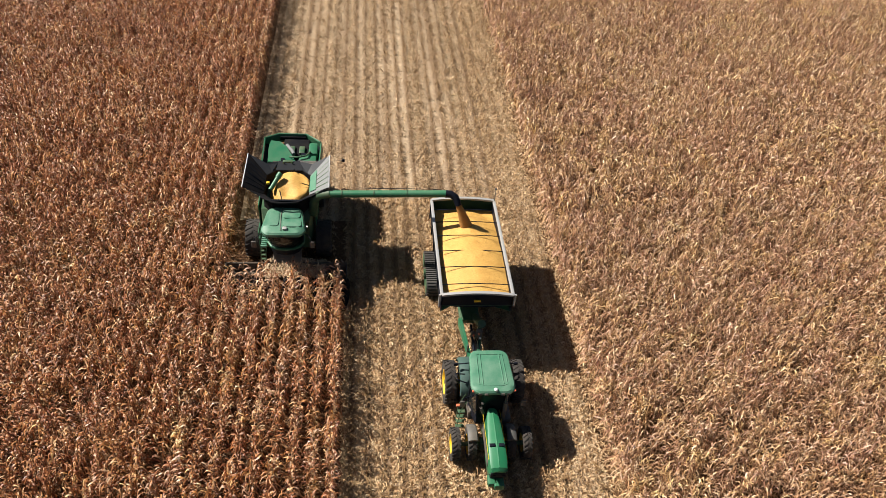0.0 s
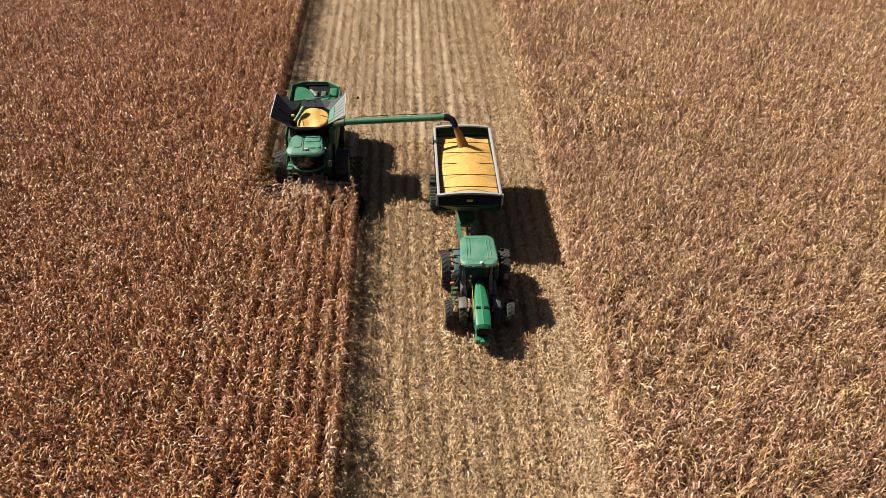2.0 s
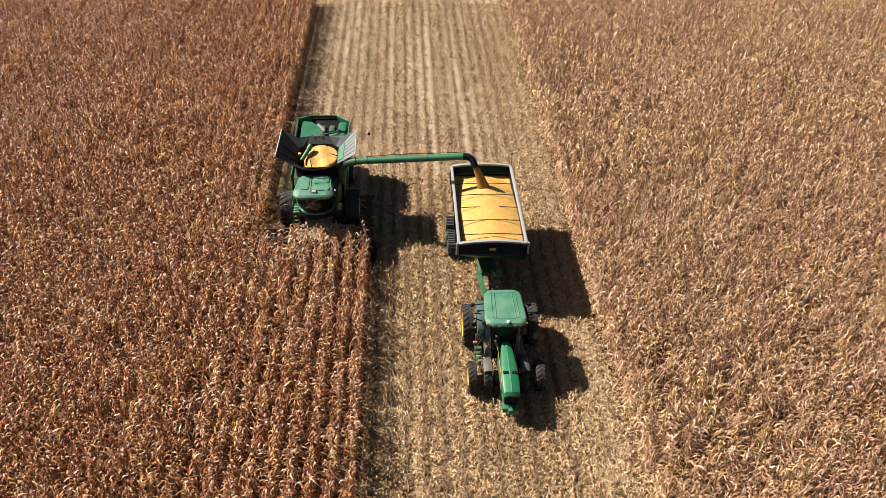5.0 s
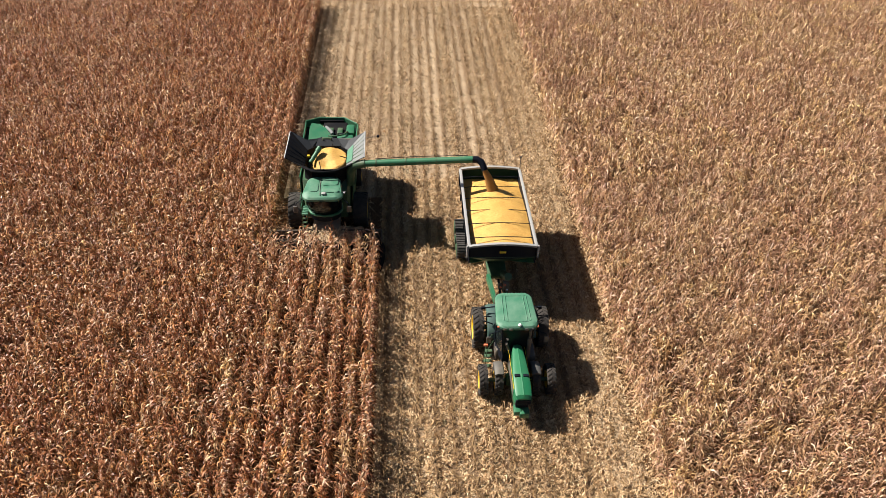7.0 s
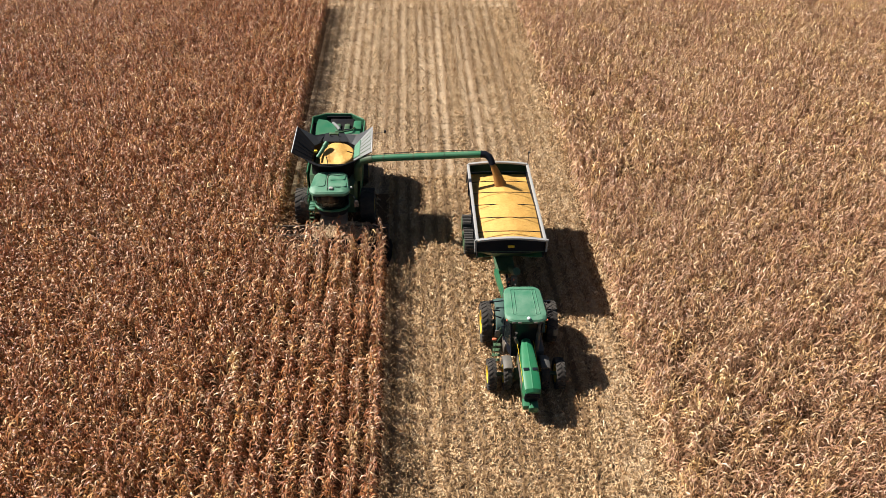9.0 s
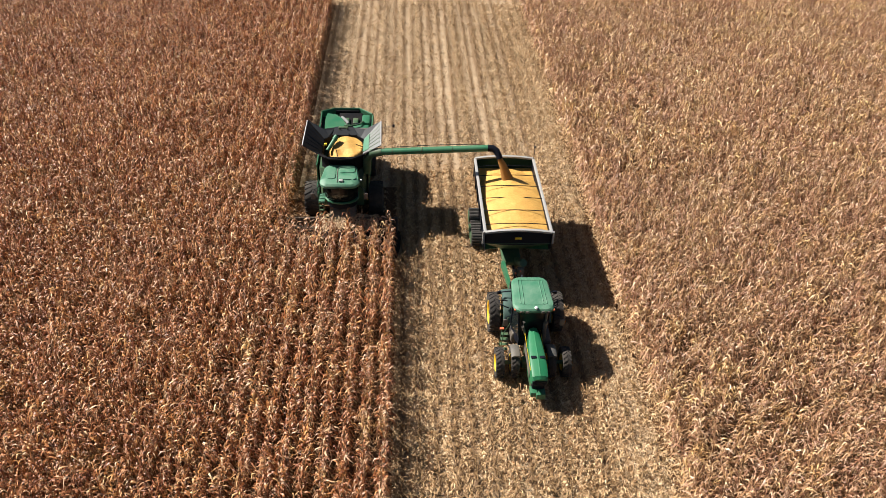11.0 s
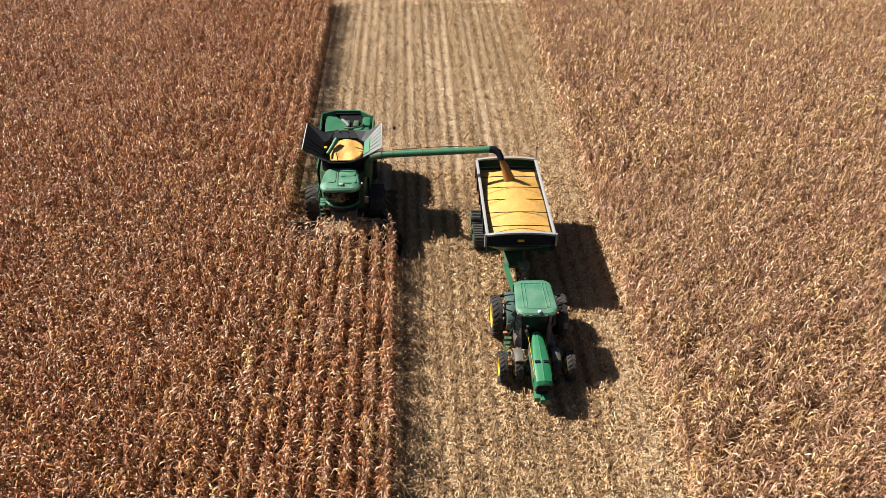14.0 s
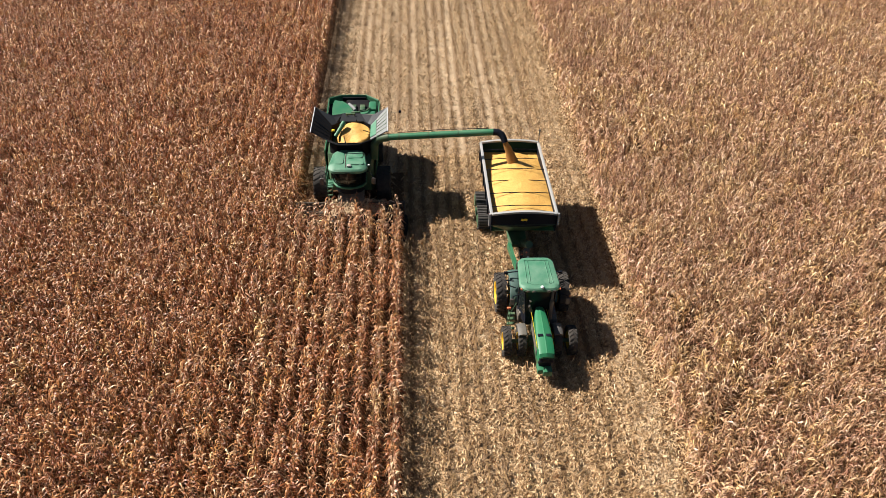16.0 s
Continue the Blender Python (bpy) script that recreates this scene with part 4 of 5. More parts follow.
combine_harvester()
# loose scraps added above the header in place of its dust haze
plume = scattered(-1.1, 2.0, -3.7, -2.55, 430)
plume[:, 2] = rng.uniform(0.5, 1.2, len(plume))
plume_mesh = planted("plume_scraps", plume, SCRAPS, [CHAFF], 0.0)
heights = np.zeros(len(plume_mesh.vertices) * 3, np.float32)
plume_mesh.vertices.foreach_get("co", heights)
heights = heights.reshape(-1, 3)
heights[:, 2] += 0.95 + 0.18 * np.exp(-((heights[:, 0] - 0.1) ** 2)) - 0.35 * np.clip(-3.0 - heights[:, 1], 0, 1)
plume_mesh.vertices.foreach_set("co", heights.ravel())
tagged(new("plume_scraps", plume_mesh), "pale leaf scraps standing in for the dust plume over the header", "crop residue", "", "stuff")


def tank_level(x, y):
    """Grain heaped in the middle of the eight-sided tank."""
    if abs(x - 0.025) + abs(y + 0.2) > 1.98:
        return 3.04
    edge = ((x - 0.28) / 0.92) ** 2 + ((y + 0.12) / 1.15) ** 2
    level = 4.06 + 0.24 * math.exp(-((x - 0.1) ** 2 + (y - 0.2) ** 2) / 0.9) + 0.05 * noise.noise(Vector((x * 2, y * 2, 0)))
    level -= 0.2 * math.exp(-((x + 0.05) ** 2 / 0.12 + (y + 0.75) ** 2 / 0.2))
    return max(3.2, level - 0.75 * max(0.0, edge - 0.8) ** 1.2)


heap("grain_fill", (-1.12, -1.46), (1.17, 1.06), tank_level, 36, 36, 3.0, "golden maize kernels filling the open grain tank")


# ---- grain cart ----
CART = (9.22, -4.42)


def grain_cart():
    c = thing("grain_cart", "green and black grain cart on rubber tracks", "grain cart", (*CART, 0))
    P = lambda name, bm, mat, label="", parent=c, smooth=True: part(name, bm, mat, parent, label, smooth)
    X, Y0, Y1, Z = 1.67, -3.6, 3.6, 3.72
    # hopper: vertical upper walls over slopes that run in to the floor
    for s in (-1, 1):
        bm = bmesh.new()
        plate(bm, [(s * X, Y0, 2.7), (s * X, Y1, 2.7), (s * X, Y1, Z), (s * X, Y0, Z)], -0.05 * s)
        side = P("side_wall", bm, BLACK, "black upper side wall")
        for k in range(6):
            y = Y0 + 0.25 + (Y1 - Y0 - 0.5) * k / 5
            bm = bmesh.new()
            box(bm, (s * X - 0.03 + 0.05 * s, y - 0.04, 2.72), (s * X + 0.03 + 0.05 * s, y + 0.04, Z - 0.05), 0.01)
            P("wall_rib", bm, BLACK, "", side)
        bm = bmesh.new()
        plate(bm, [(s * X, Y0, 2.7), (s * X, Y1, 2.7), (s * 0.45, Y1 - 2.3, 1.05), (s * 0.45, Y0 + 2.3, 1.05)], 0.05 * s)
        P("hopper_slope", bm, GREEN, "green hopper slope")
        bm = bmesh.new()
        box(bm, (s * X - 0.075, Y0, Z - 0.02), (s * X + 0.075, Y1, Z + 0.08), 0.02)
        P("top_rail", bm, PALE, "pale grey top rail")
        bm = bmesh.new()
        tube(bm, [(s * X + 0.1 * s, Y0 - 0.02, 3.1), (s * X + 0.1 * s, Y0 - 0.02, Z + 0.1)], 0.05, 8)
        P("corner_post", bm, PALE, "pale grey corner post")
    for y, d in ((Y0, -1), (Y1, 1)):
        bm = bmesh.new()
        n = 12
        low = [(-X + 2 * X * k / n, y, 3.1 - 0.12 * (1 - (2 * k / n - 1) ** 2)) for k in range(n + 1)]
        high = [(-X + 2 * X * k / n, y, Z + 0.14 * (1 - (2 * k / n - 1) ** 2)) for k in range(n, -1, -1)]
        plate(bm, low + high, 0.05 * d)
        end = P("end_wall", bm, BLACK if d < 0 else DEEP, "black arched end wall" if d < 0 else "deep green arched rear wall")
        bm = bmesh.new()
        rail = [(-X + 2 * X * k / n, y, Z + 0.05 + 0.14 * (1 - (2 * k / n - 1) ** 2)) for k in range(n + 1)]
        loft(bm, [[(p[0], p[1] - 0.08, p[2] - 0.05), (p[0], p[1] + 0.08, p[2] - 0.05), (p[0], p[1] + 0.08, p[2] + 0.05), (p[0], p[1] - 0.08, p[2] + 0.05)] for p in rail])
        P("end_rail", bm, PALE, "pale grey arched rail", end)
        bm = bmesh.new()
        plate(bm, [(-X, y - d * 0.02, 3.12), (X, y - d * 0.02, 3.12), (0.45, y - d * 2.3, 1.05), (-0.45, y - d * 2.3, 1.05)], 0.05 * d)
        P("hopper_slope", bm, GREEN_DARK, "dark green end slope")
    bm = bmesh.new()
    box(bm, (-0.16, Y0 - 0.1, 3.4), (0.16, Y0 - 0.05, 3.52), 0.01)
    P("label_plate", bm, YELLOW, "small yellow label plate")
    bm = bmesh.new()
    box(bm, (-0.5, Y0 + 1.0, 0.85), (0.5, Y1 - 1.8, 1.08), 0.03)
    P("floor_trough", bm, GREEN_DARK)
    # tarp bows
    for y in (2.75, 1.75, 0.66, -0.5, -1.68, -2.88):
        bm = bmesh.new()
        tube(bm, [(-X + 0.02, y, Z + 0.03), (-0.8, y, Z + 0.09), (0, y, Z + 0.11), (0.8, y, Z + 0.09), (X - 0.02, y, Z + 0.03)], 0.022, 8)
        P("tarp_bow", bm, BLACK, "thin dark tarp bow")
    bm = bmesh.new()
    tube(bm, [(X + 0.02, Y1 - 0.05, Z - 0.3), (X + 0.03, Y1, Z + 0.85)], 0.022, 6)
    box(bm, (X - 0.03, Y1 - 0.04, Z + 0.78), (X + 0.09, Y1 + 0.04, Z + 0.88), 0.01)
    P("camera_post", bm, CHARCOAL, "thin dark post with a small camera")
    # corner unloading auger folded along the front
    bm = bmesh.new()
    tube(bm, [(0.3, Y0 + 1.35, 0.95), (0.4, Y0 + 0.35, 1.5), (0.42, Y0 + 0.1, 1.75)], 0.2, 14)
    P("discharge_auger", bm, GREEN_DARK, "dark green discharge auger")
    # frame and tongue: two arms that meet at the hitch
    bm = bmesh.new()
    for k in (-1, 1):
        loft(bm, [[(k * 0.5 - 0.09, -2.6, 0.8), (k * 0.5 + 0.09, -2.6, 0.8), (k * 0.5 + 0.09, -2.6, 1.2), (k * 0.5 - 0.09, -2.6, 1.2)], [(k * 0.1 - 0.07, -5.5, 0.5), (k * 0.1 + 0.07, -5.5, 0.5), (k * 0.1 + 0.07, -5.5, 0.74), (k * 0.1 - 0.07, -5.5, 0.74)]])
    tongue = P("tongue", bm, GREEN, "green tapered tongue")
    bm = bmesh.new()
    box(bm, (-0.08, -5.85, 0.5), (0.08, -5.45, 0.62), 0.02)
    P("hitch", bm, BLACK, "", tongue)
    bm = bmesh.new()
    tube(bm, [(-0.3, -4.5, 0.5), (-0.3, -4.5, 1.35)], 0.05, 8)
    P("jack", bm, CHARCOAL, "", tongue)
    for k, x in enumerate((-0.1, 0.0, 0.1)):
        bm = bmesh.new()
        tube(bm, [(x, -3.5, 1.25), (x + 0.1, -4.3, 1.35), (x, -5.2, 1.0), (x + 0.05, -5.9, 1.1)], 0.022, 6)
        P("hydraulic_hose", bm, BLACK, "", tongue)
    bm = bmesh.new()
    tube(bm, [(0, -3.0, 1.15), (0, -5.9, 0.85)], 0.06, 10)
    P("drive_shaft", bm, BLACK, "", tongue)
    bm = bmesh.new()
    box(bm, (0.1, -4.05, 1.2), (0.4, -3.8, 1.75), 0.03)
    box(bm, (-0.12, -3.95, 1.3), (0.06, -3.8, 1.6), 0.03)
    P("valve_block", bm, CHARCOAL, "hydraulic valve block")
    for p in ((0.2, -4.1, 1.7), (-0.02, -4.02, 1.5), (0.3, -4.1, 1.4)):
        bm = bmesh.new()
        tube(bm, [p, (p[0], p[1] - 0.06, p[2] + 0.03)], 0.045, 8)
        P("coupler", bm, WHITE if p[0] > 0.25 else ORANGE)
    bm = bmesh.new()
    box(bm, (-1.6, 1.05, 0.75), (1.6, 1.45, 1.1), 0.04)
    box(bm, (-1.3, 0.95, 1.0), (-1.0, 1.55, 2.4), 0.03)
    box(bm, (1.0, 0.95, 1.0), (1.3, 1.55, 2.4), 0.03)
    P("axle", bm, GREEN_DARK)
    # rubber tracks
    cleat = None
    for s in (-1, 1):
        x0, x1 = s * 1.64 - 0.34, s * 1.64 + 0.34
        prof = []
        for cy, cz, r, a0, a1 in ((2.3, 0.66, 0.44, -60, 100), (1.25, 1.02, 0.1, 80, 100), (0.2, 0.66, 0.44, 80, 240), (0.5, 0.22, 0.2, 240, 270), (2.0, 0.22, 0.2, 270, 300)):
            for k in range(9):
                a = radians(a0 + (a1 - a0) * k / 8)
                prof.append((cy + r * math.cos(a), max(0.03, cz + r * math.sin(a))))
        bm = bmesh.new()
        loft(bm, [[(x, y, z) for y, z in prof] for x in (x0, x1)], False)
        inner = [((y - 1.25) * 0.93 + 1.25, (z - 0.6) * 0.9 + 0.6) for y, z in prof]
        loft(bm, [[(x, y, z) for y, z in inner] for x in (x0, x1)], False)
        n = len(prof)
        bm.verts.ensure_lookup_table()
        for ring in (0, n):
            for k in range(n):
                j = (k + 1) % n
                bm.faces.new((bm.verts[ring + k], bm.verts[ring + j], bm.verts[2 * n + ring + j], bm.verts[2 * n + ring + k]))
        track = P("track", bm, BELT, "black rubber track belt")
        loop = [Vector((0, y, z)) for y, z in prof]
        lengths = [(loop[(k + 1) % n] - loop[k]).length for k in range(n)]
        total, count = sum(lengths), 46
        for q in range(count):
            d = total * q / count
            k = 0
            while d > lengths[k]:
                d -= lengths[k]
                k += 1
            a, b = loop[k], loop[(k + 1) % n]
            p = a.lerp(b, d / max(lengths[k], 1e-6))
            t = (b - a).normalized()
            if cleat is None:
                cb = bmesh.new()
                box(cb, (-0.335, -0.03, -0.02), (0.335, 0.03, 0.05), 0)
                cleat = bpy.data.meshes.new("cleat")
                cb.to_mesh(cleat)
                cb.free()
                cleat.materials.append(BELT)
            ob = new("cleat", cleat)
            ob.parent = track
            ob.matrix_basis = Matrix.Translation((s * 1.64, p.y, p.z)) @ Matrix.Rotation(math.atan2(t.z, t.y) + math.pi, 4, "X")
        for cy, cz, r in ((2.3, 0.66, 0.36), (0.2, 0.66, 0.36), (0.85, 0.32, 0.2), (1.25, 0.32, 0.2), (1.65, 0.32, 0.2)):
            bm = bmesh.new()
            lathe(bm, [(-0.36, 0.01), (-0.36, r), (0.36, r), (0.36, r * 0.8), (0.28, r * 0.7), (0.28, 0.01)], 24)
            ob = P("track_wheel", bm, GREEN_DARK, "", track)
            ob.matrix_basis = pose(s * 1.64, cy, cz)
    return c


grain_cart()


def cart_level(x, y):
    """Grain heaped along the middle of the cart, with the fresh cone under the spout."""
    u = (x - CART[0] - 0.08) / 1.55
    crest = float(np.interp(y, (-7.96, -6.85, -6.1, -4.95, -3.8, -2.72, -2.0, -1.2, -0.8), (3.6, 3.75, 3.83, 3.89, 3.76, 3.62, 3.5, 3.3, 3.17)))
    side = (0.36 if y > -6 else 0.36 + 0.06 * (y + 6)) * abs(u) ** 1.7 + 0.5 * max(0.0, -u - 0.9)
    fresh = 0.2 * math.exp(-math.hypot(x - 9.22, y + 2.95) / 0.42)
    return max(3.16, crest - side + fresh + 0.03 * noise.noise(Vector((x * 1.3, y * 1.3, 5))))



heap("grain_fill", (CART[0] - 1.6, CART[1] - 3.54), (CART[0] + 1.6, CART[1] + 3.54), cart_level, 46, 90, 3.14, "golden maize kernels heaped in the grain cart")


def grain_stream():
    bm = bmesh.new()
    rings = []
    start, end = Vector((8.69, -2.63, 4.88)), Vector((9.22, -2.95, 3.66))
    for i in range(9):
        u = i / 8
        p = start.lerp(end, u) + Vector((0, 0, 0.08 * math.sin(math.pi * u)))
        r = 0.14 + 0.2 * u + 0.03 * noise.noise(Vector((u * 5, 2, 0)))
        rings.append([p + Vector((r * math.cos(a) * (1 + 0.15 * noise.noise(Vector((i, k, 1)))), 0.8 * r * math.sin(a), 0.25 * r * math.sin(a))) for k, a in enumerate(2 * math.pi * k / 16 for k in range(16))])
    loft(bm, rings)
    falling = coat("falling_kernels", (0.33, 0.15, 0.035), 0.9, dust=0.4, dust_colour=(0.46, 0.25, 0.07), scale=9.0, grain=0.4)
    return tagged(part("grain_stream", bm, falling), "golden maize pouring from the spout into the cart", "grain")


grain_stream()


# ---- tractor ----
def tractor():
    c = thing("tractor", "green row-crop tractor with dual wheels pulling the cart", "tractor", (9.4, -12.4, 0))
    P = lambda name, bm, mat, label="", parent=c, smooth=True: part(name, bm, mat, parent, label, smooth)
    REAR, FRONT = 1.57, -1.6
    for s in (-1, 1):
        wheel(c, s * 1.55, REAR, 1.0, 0.5, s, lugs=24, dish=0.2)
        wheel(c, s * 0.82, REAR, 1.0, 0.46, s, lugs=24)
        wheel(c, s * 1.53, FRONT, 0.72, 0.4, s, lugs=22, dish=0.16)
        wheel(c, s * 0.84, FRONT, 0.72, 0.38, s, lugs=22)
    bm = bmesh.new()
    tube(bm, [(-1.75, REAR, 1.0), (1.75, REAR, 1.0)], 0.1, 12)
    box(bm, (-0.55, REAR - 0.5, 0.6), (0.55, REAR + 0.5, 1.35), 0.1)
    P("rear_axle", bm, GREEN_DARK)
    bm = bmesh.new()
    tube(bm, [(-1.65, FRONT, 0.72), (1.65, FRONT, 0.72)], 0.09, 12)
    box(bm, (-0.5, FRONT - 0.2, 0.5), (0.5, FRONT + 0.2, 0.95), 0.06)
    P("front_axle", bm, GREEN_DARK)
    bm = bmesh.new()
    box(bm, (-0.3, -3.3, 0.6), (0.3, 1.2, 1.15), 0.05)
    P("chassis", bm, GREEN_DARK)
    bm = bmesh.new()
    box(bm, (-0.28, -3.5, 0.75), (0.28, -2.4, 1.4), 0.05)
    P("engine_block", bm, BLACK)
    # hood: rounded back, falling to the nose
    bm = bmesh.new()
    rings = []
    for y, w, zb, zt in ((-0.9, 0.2, 1.25, 2.22), (-1.15, 0.25, 1.2, 2.21), (-1.7, 0.31, 1.15, 2.18), (-2.6, 0.37, 1.1, 2.1), (-3.3, 0.38, 1.3, 1.98), (-3.58, 0.36, 1.42, 1.88), (-3.68, 0.3, 1.5, 1.75)):
        rings.append([(-w, y, zb), (w, y, zb), (w, y, zt - 0.22), (w * 0.93, y, zt - 0.07), (w * 0.6, y, zt - 0.01), (0.06, y, zt), (0.0, y, zt + 0.02), (-0.06, y, zt), (-w * 0.6, y, zt - 0.01), (-w * 0.93, y, zt - 0.07), (-w, y, zt - 0.22)])
    loft(bm, rings)
    hood = P("hood", bm, HOOD, "glossy green hood with a centre crease")
    for s in (-1, 1):
        bm = bmesh.new()
        box(bm, (s * 0.19 - 0.12, -2.72, 2.07), (s * 0.19 + 0.12, -2.58, 2.115), 0.008)
        P("vent", bm, BLACK, "black hood vent", hood)
        bm = bmesh.new()
        plate(bm, [(s * 0.385, -3.2, 1.35), (s * 0.36, -1.2, 1.3), (s * 0.36, -1.2, 1.7), (s * 0.385, -3.2, 1.65)], 0.015 * s)
        P("side_grille", bm, CHARCOAL, "", hood)
        bm = bmesh.new()
        plate(bm, [(s * 0.375, -3.2, 1.82), (s * 0.365, -0.8, 1.95), (s * 0.365, -0.8, 1.99), (s * 0.375, -3.2, 1.86)], 0.012 * s)
        P("side_stripe", bm, YELLOW, "yellow hood stripe", hood)
        bm = bmesh.new()
        box(bm, (s * 0.2 - 0.08, -3.74, 1.44), (s * 0.2 + 0.08, -3.69, 1.54), 0.02)
        P("headlight", bm, BLACK, "dark headlight", hood)
    bm = bmesh.new()
    box(bm, (-0.33, -3.71, 1.38), (0.33, -3.5, 1.66), 0.04)
    P("front_grille", bm, BLACK, "", hood)
    bm = bmesh.new()
    box(bm, (-0.36, -3.75, 0.72), (0.02, -3.3, 0.98), 0.04)
    box(bm, (-0.12, -3.86, 0.66), (0.3, -3.35, 0.98), 0.05)
    P("front_weight", bm, GREEN, "green front weight bracket")
    # cab
    bm = bmesh.new()
    rings = []
    for z, g in ((3.14, 0.08), (3.17, 0.0), (3.28, 0.0), (3.35, 0.06), (3.38, 0.2)):
        ring = []
        for x, y, zz in rounded(-0.99 + g, 0.95 - g, -0.84 + g, 1.42 - g, 0.4, z, 7):
            f = (1.42 - y) / 2.24
            ring.append((x * (0.87 + 0.13 * f), y - 0.1 * (1 - (x / 0.92) ** 2) * (y < -0.4), zz - 0.05 * f))
        rings.append(ring)
    loft(bm, rings)
    roof = P("cab_roof", bm, GREEN_DUSTY, "dusty green ribbed cab roof")
    for x in (-0.62, -0.46, 0.42, 0.58):
        bm = bmesh.new()
        tube(bm, [(x, -0.5, 3.338), (x * 0.97, 0.3, 3.362), (x * 0.93, 1.12, 3.378)], 0.022, 6)
        P("roof_rib", bm, GREEN_DUSTY, "", roof)
    bm = bmesh.new()
    tube(bm, [(-0.62, -0.5, 3.338), (-0.4, -0.58, 3.335), (0.4, -0.58, 3.335), (0.58, -0.5, 3.338)], 0.018, 6)
    P("roof_rib", bm, GREEN_DUSTY, "", roof)
    bm = bmesh.new()
    tube(bm, [(-0.58, 1.12, 3.378), (0.54, 1.12, 3.378)], 0.018, 6)
    P("roof_rib", bm, GREEN_DUSTY, "", roof)
    bm = bmesh.new()
    bmesh.ops.create_uvsphere(bm, u_segments=12, v_segments=8, radius=0.085, matrix=pose(0.05, -0.8, 3.34) @ Matrix.Diagonal((1, 1, 0.8, 1)))
    P("position_receiver", bm, WHITE, "white domed receiver on the roof", roof)
    for s in (-1, 1):
        bm = bmesh.new()
        box(bm, (s * 0.88 - 0.05, -0.76, 3.12), (s * 0.88 + 0.05, -0.67, 3.2), 0.02)
        P("marker_lamp", bm, ORANGE, "orange marker lamp", roof)
        for x, y in ((0.6, -0.92), (0.35, -0.95)):
            bm = bmesh.new()
            box(bm, (s * x - 0.08, y, 3.12), (s * x + 0.08, y + 0.08, 3.22), 0.02)
            P("work_lamp", bm, CHARCOAL, "", roof)
    top = [(-0.8, 1.25, 3.15), (-0.84, 0.1, 3.15), (-0.72, -0.72, 3.13), (0.72, -0.72, 3.13), (0.84, 0.1, 3.15), (0.8, 1.25, 3.15)]
    low = [(-0.72, 1.15, 1.7), (-0.86, 0.1, 1.45), (-0.6, -0.82, 1.55), (0.6, -0.82, 1.55), (0.86, 0.1, 1.45), (0.72, 1.15, 1.7)]
    for k in range(6):
        j = (k + 1) % 6
        bm = bmesh.new()
        plate(bm, [top[k], top[j], low[j], low[k]], 0.012)
        P("cab_window", bm, GLASS, "tinted cab window")
        bm = bmesh.new()
        tube(bm, [top[k], low[k]], 0.04, 8)
        P("cab_pillar", bm, BLACK)
    bm = bmesh.new()
    loft(bm, [[(x, y, 1.05) for x, y, z in low], [(x, y, z) for x, y, z in low]])
    P("cab_base", bm, BLACK)
    bm = bmesh.new()
    box(bm, (-0.27, 0.3, 1.5), (0.27, 0.8, 2.0), 0.07)
    box(bm, (-0.27, 0.75, 1.9), (0.27, 0.9, 2.7), 0.06)
    P("seat", bm, CHARCOAL)
    bm = bmesh.new()
    tube(bm, [(0, -0.4, 1.5), (0, -0.2, 2.15)], 0.06, 8)
    tube(bm, [(0.2 * math.cos(a), -0.2 + 0.08 * math.sin(a), 2.18 + 0.17 * math.sin(a)) for a in (2 * math.pi * k / 12 for k in range(13))], 0.02, 6)
    P("steering_wheel", bm, BLACK)
    # rear fenders wrapped over the inner wheels
    for s in (-1, 1):
        bm = bmesh.new()
        rings = []
        for k in range(9):
            a = radians(20 + 140 * k / 8)
            y, z = REAR + 1.12 * math.cos(a), 1.0 + 1.12 * math.sin(a)
            rings.append([(s * 0.52, y, z - 0.02), (s * 0.7, y, z + 0.02), (s * 0.98, y, z + 0.01), (s * 1.12, y, z - 0.05), (s * 1.16, y, z - 0.14), (s * 1.12, y * 0.99, z - 0.16), (s * 0.52, y * 0.99, z - 0.07)])
        loft(bm, rings)
        P("rear_fender", bm, FENDER, "dusty dark green rear fender")
        bm = bmesh.new()
        tube(bm, [(s * 0.95, 0.55, 2.15), (s * 1.35, 0.6, 2.3), (s * 1.4, 0.95, 2.3), (s * 0.98, 1.0, 2.2)], 0.03, 8)
        P("fender_rail", bm, BLACK)
        bm = bmesh.new()
        rings = []
        for k in range(8):
            a = radians(28 + 88 * k / 7)
            y, z = FRONT + 0.82 * math.cos(a), 0.72 + 0.82 * math.sin(a)
            rings.append([(s * 0.62, y, z - 0.06), (s * 0.66, y, z - 0.01), (s * 0.82, y, z + 0.02), (s * 0.98, y, z - 0.01), (s * 1.04, y, z - 0.06), (s * 1.05, y, z - 0.12), (s * 0.82, y, z - 0.06), (s * 0.63, y, z - 0.1)])
        loft(bm, rings)
        P("front_fender", bm, GREY, "weathered grey front fender")
        bm = bmesh.new()
        tube(bm, [(s * 0.8, -0.7, 2.9), (s * 1.25, -0.85, 2.85), (s * 1.3, -0.86, 2.7)], 0.022, 6)
        arm = P("mirror_arm", bm, BLACK)
        bm = bmesh.new()
        box(bm, (s * 1.3 - 0.11, -0.92, 2.35), (s * 1.3 + 0.11, -0.85, 2.72), 0.03)
        P("mirror", bm, CHARCOAL, "", arm)
        bm = bmesh.new()
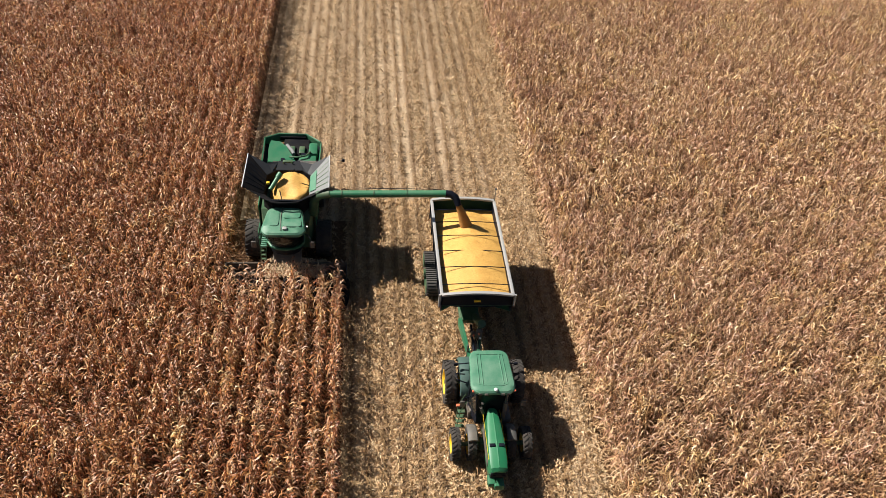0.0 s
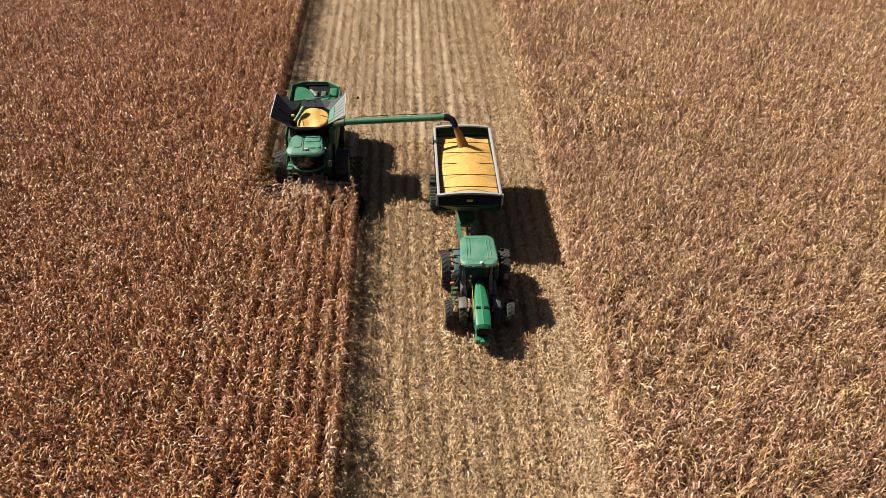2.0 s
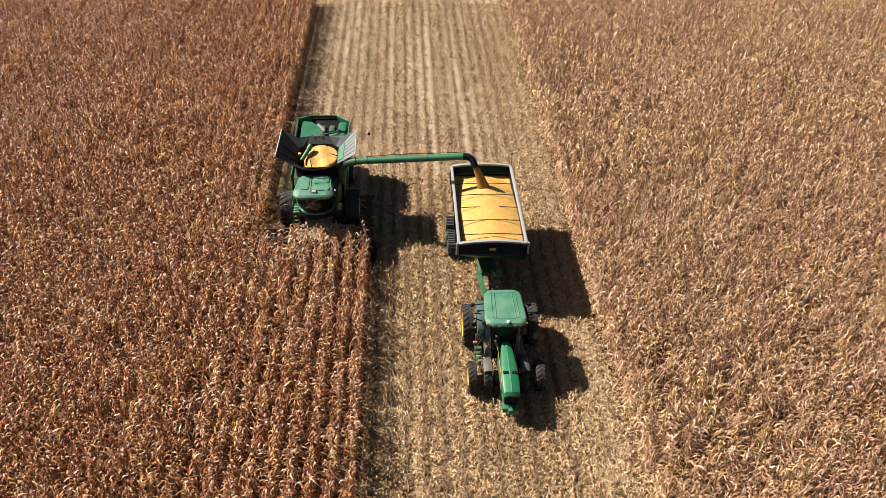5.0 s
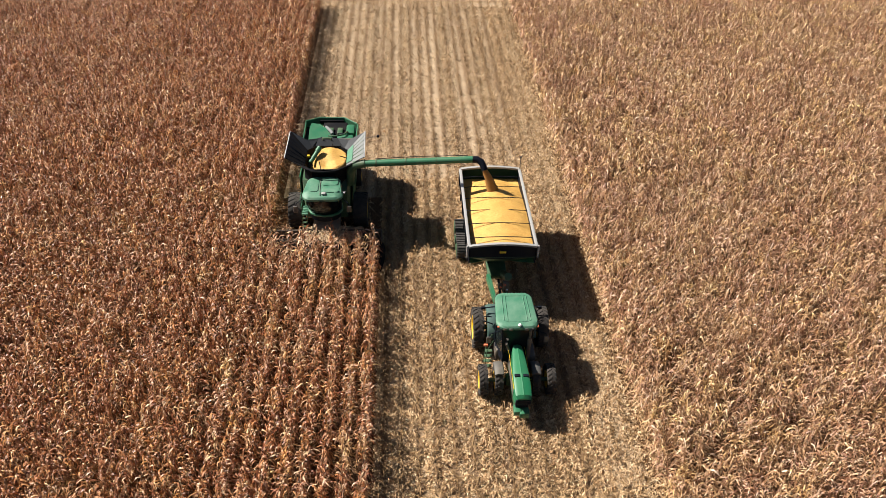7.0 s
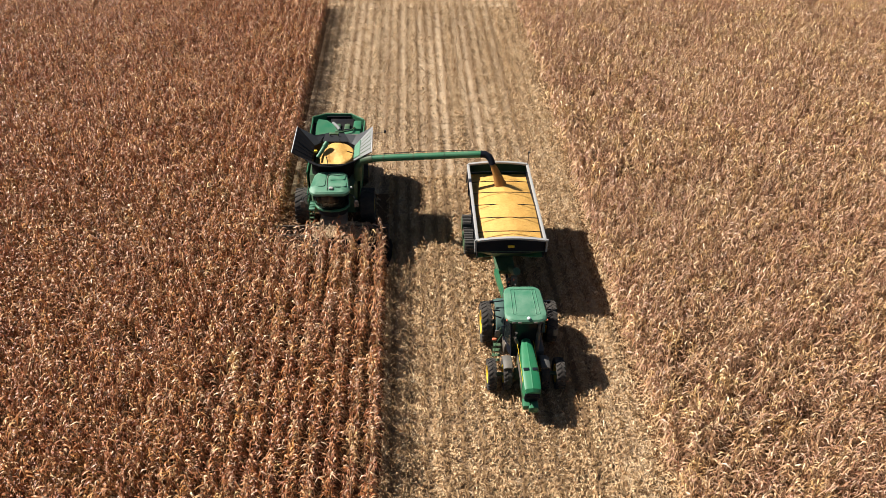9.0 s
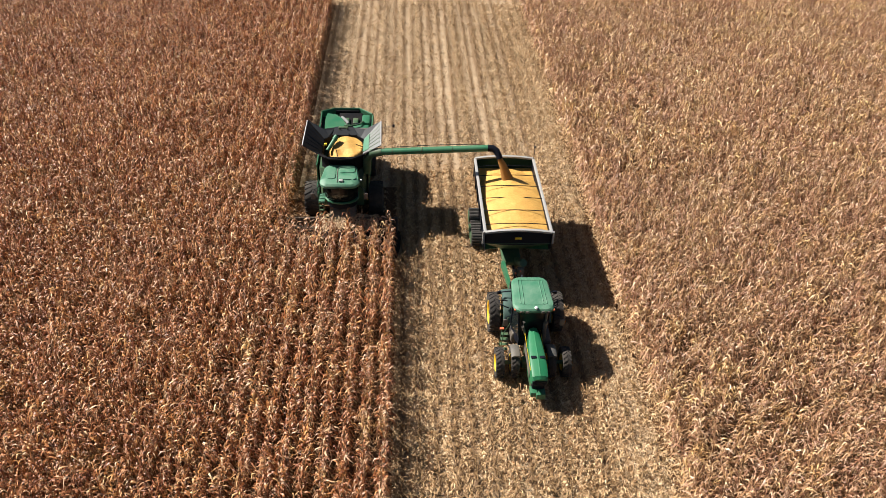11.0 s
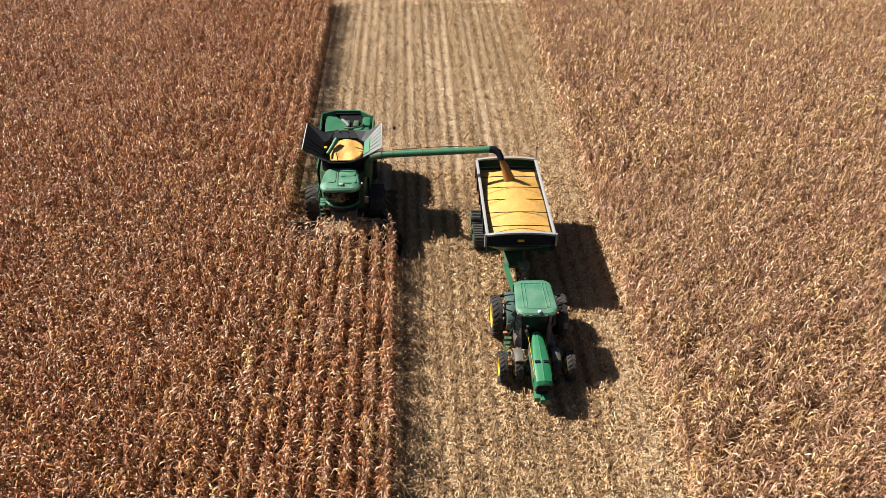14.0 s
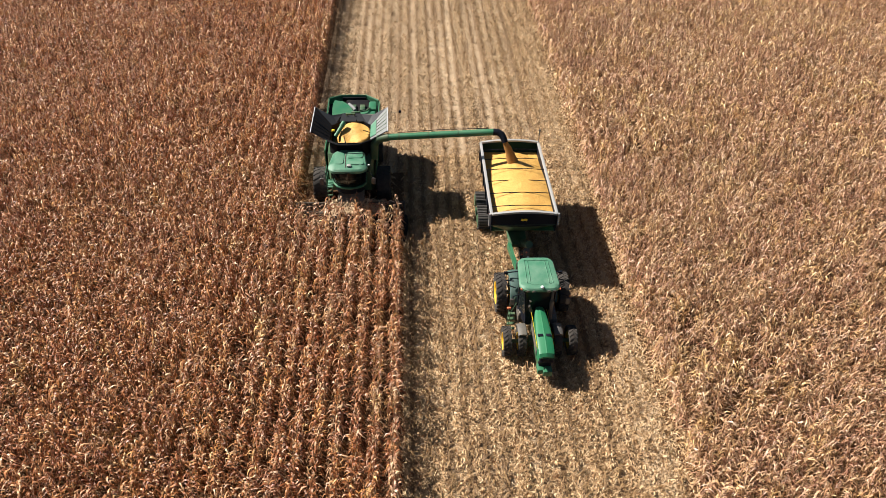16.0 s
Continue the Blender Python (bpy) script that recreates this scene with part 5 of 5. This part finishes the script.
        tube(bm, [(s * 0.6, 1.4, 2.5), (s * 1.35, 1.45, 2.35)], 0.03, 6)
        box(bm, (s * 1.35 - 0.09, 1.4, 2.28), (s * 1.35 + 0.09, 1.5, 2.42), 0.02)
        P("rear_light_bar", bm, BLACK)
    # steps and tank on the boarding side
    bm = bmesh.new()
    for k in range(4):
        box(bm, (-1.34 - 0.02 * k, -0.42 - 0.05 * k, 1.3 - 0.28 * k), (-1.02, -0.24 - 0.05 * k, 1.33 - 0.28 * k), 0.01)
    for y in (-0.62, -0.18):
        tube(bm, [(-1.36, y, 0.4), (-1.28, y + 0.1, 1.5), (-1.0, y + 0.25, 2.0)], 0.02, 6)
    P("steps", bm, GREEN_DARK, "dark green boarding steps")
    bm = bmesh.new()
    box(bm, (-1.4, -0.2, 1.42), (-1.2, -0.08, 1.52), 0.03)
    P("marker_lamp", bm, ORANGE, "orange side marker lamp")
    bm = bmesh.new()
    box(bm, (-0.85, -0.35, 0.65), (-0.4, 0.45, 1.35), 0.12)
    P("fuel_tank", bm, CHARCOAL, "dark plastic fuel tank")
    bm = bmesh.new()
    box(bm, (0.4, -0.85, 0.6), (0.95, 0.5, 1.4), 0.12)
    P("fuel_tank", bm, CHARCOAL, "dark plastic fuel tank")
    bm = bmesh.new()
    tube(bm, [(0.55, -0.85, 1.4), (0.55, -0.88, 2.6)], 0.1, 12)
    tube(bm, [(0.55, -0.88, 2.6), (0.55, -0.88, 3.1), (0.6, -0.82, 3.2)], 0.06, 10)
    P("exhaust_stack", bm, CHARCOAL, "dark exhaust stack")
    bm = bmesh.new()
    tube(bm, [(-0.35, -0.9, 1.9), (-0.5, -0.95, 2.35), (-0.45, -0.92, 2.6)], 0.07, 10)
    P("air_intake", bm, CHARCOAL)
    bm = bmesh.new()
    box(bm, (-0.12, 2.0, 0.45), (0.12, 2.7, 0.55), 0.02)
    box(bm, (-0.35, 1.9, 0.7), (0.35, 2.2, 1.3), 0.05)
    P("drawbar", bm, BLACK)
    return c


tractor()
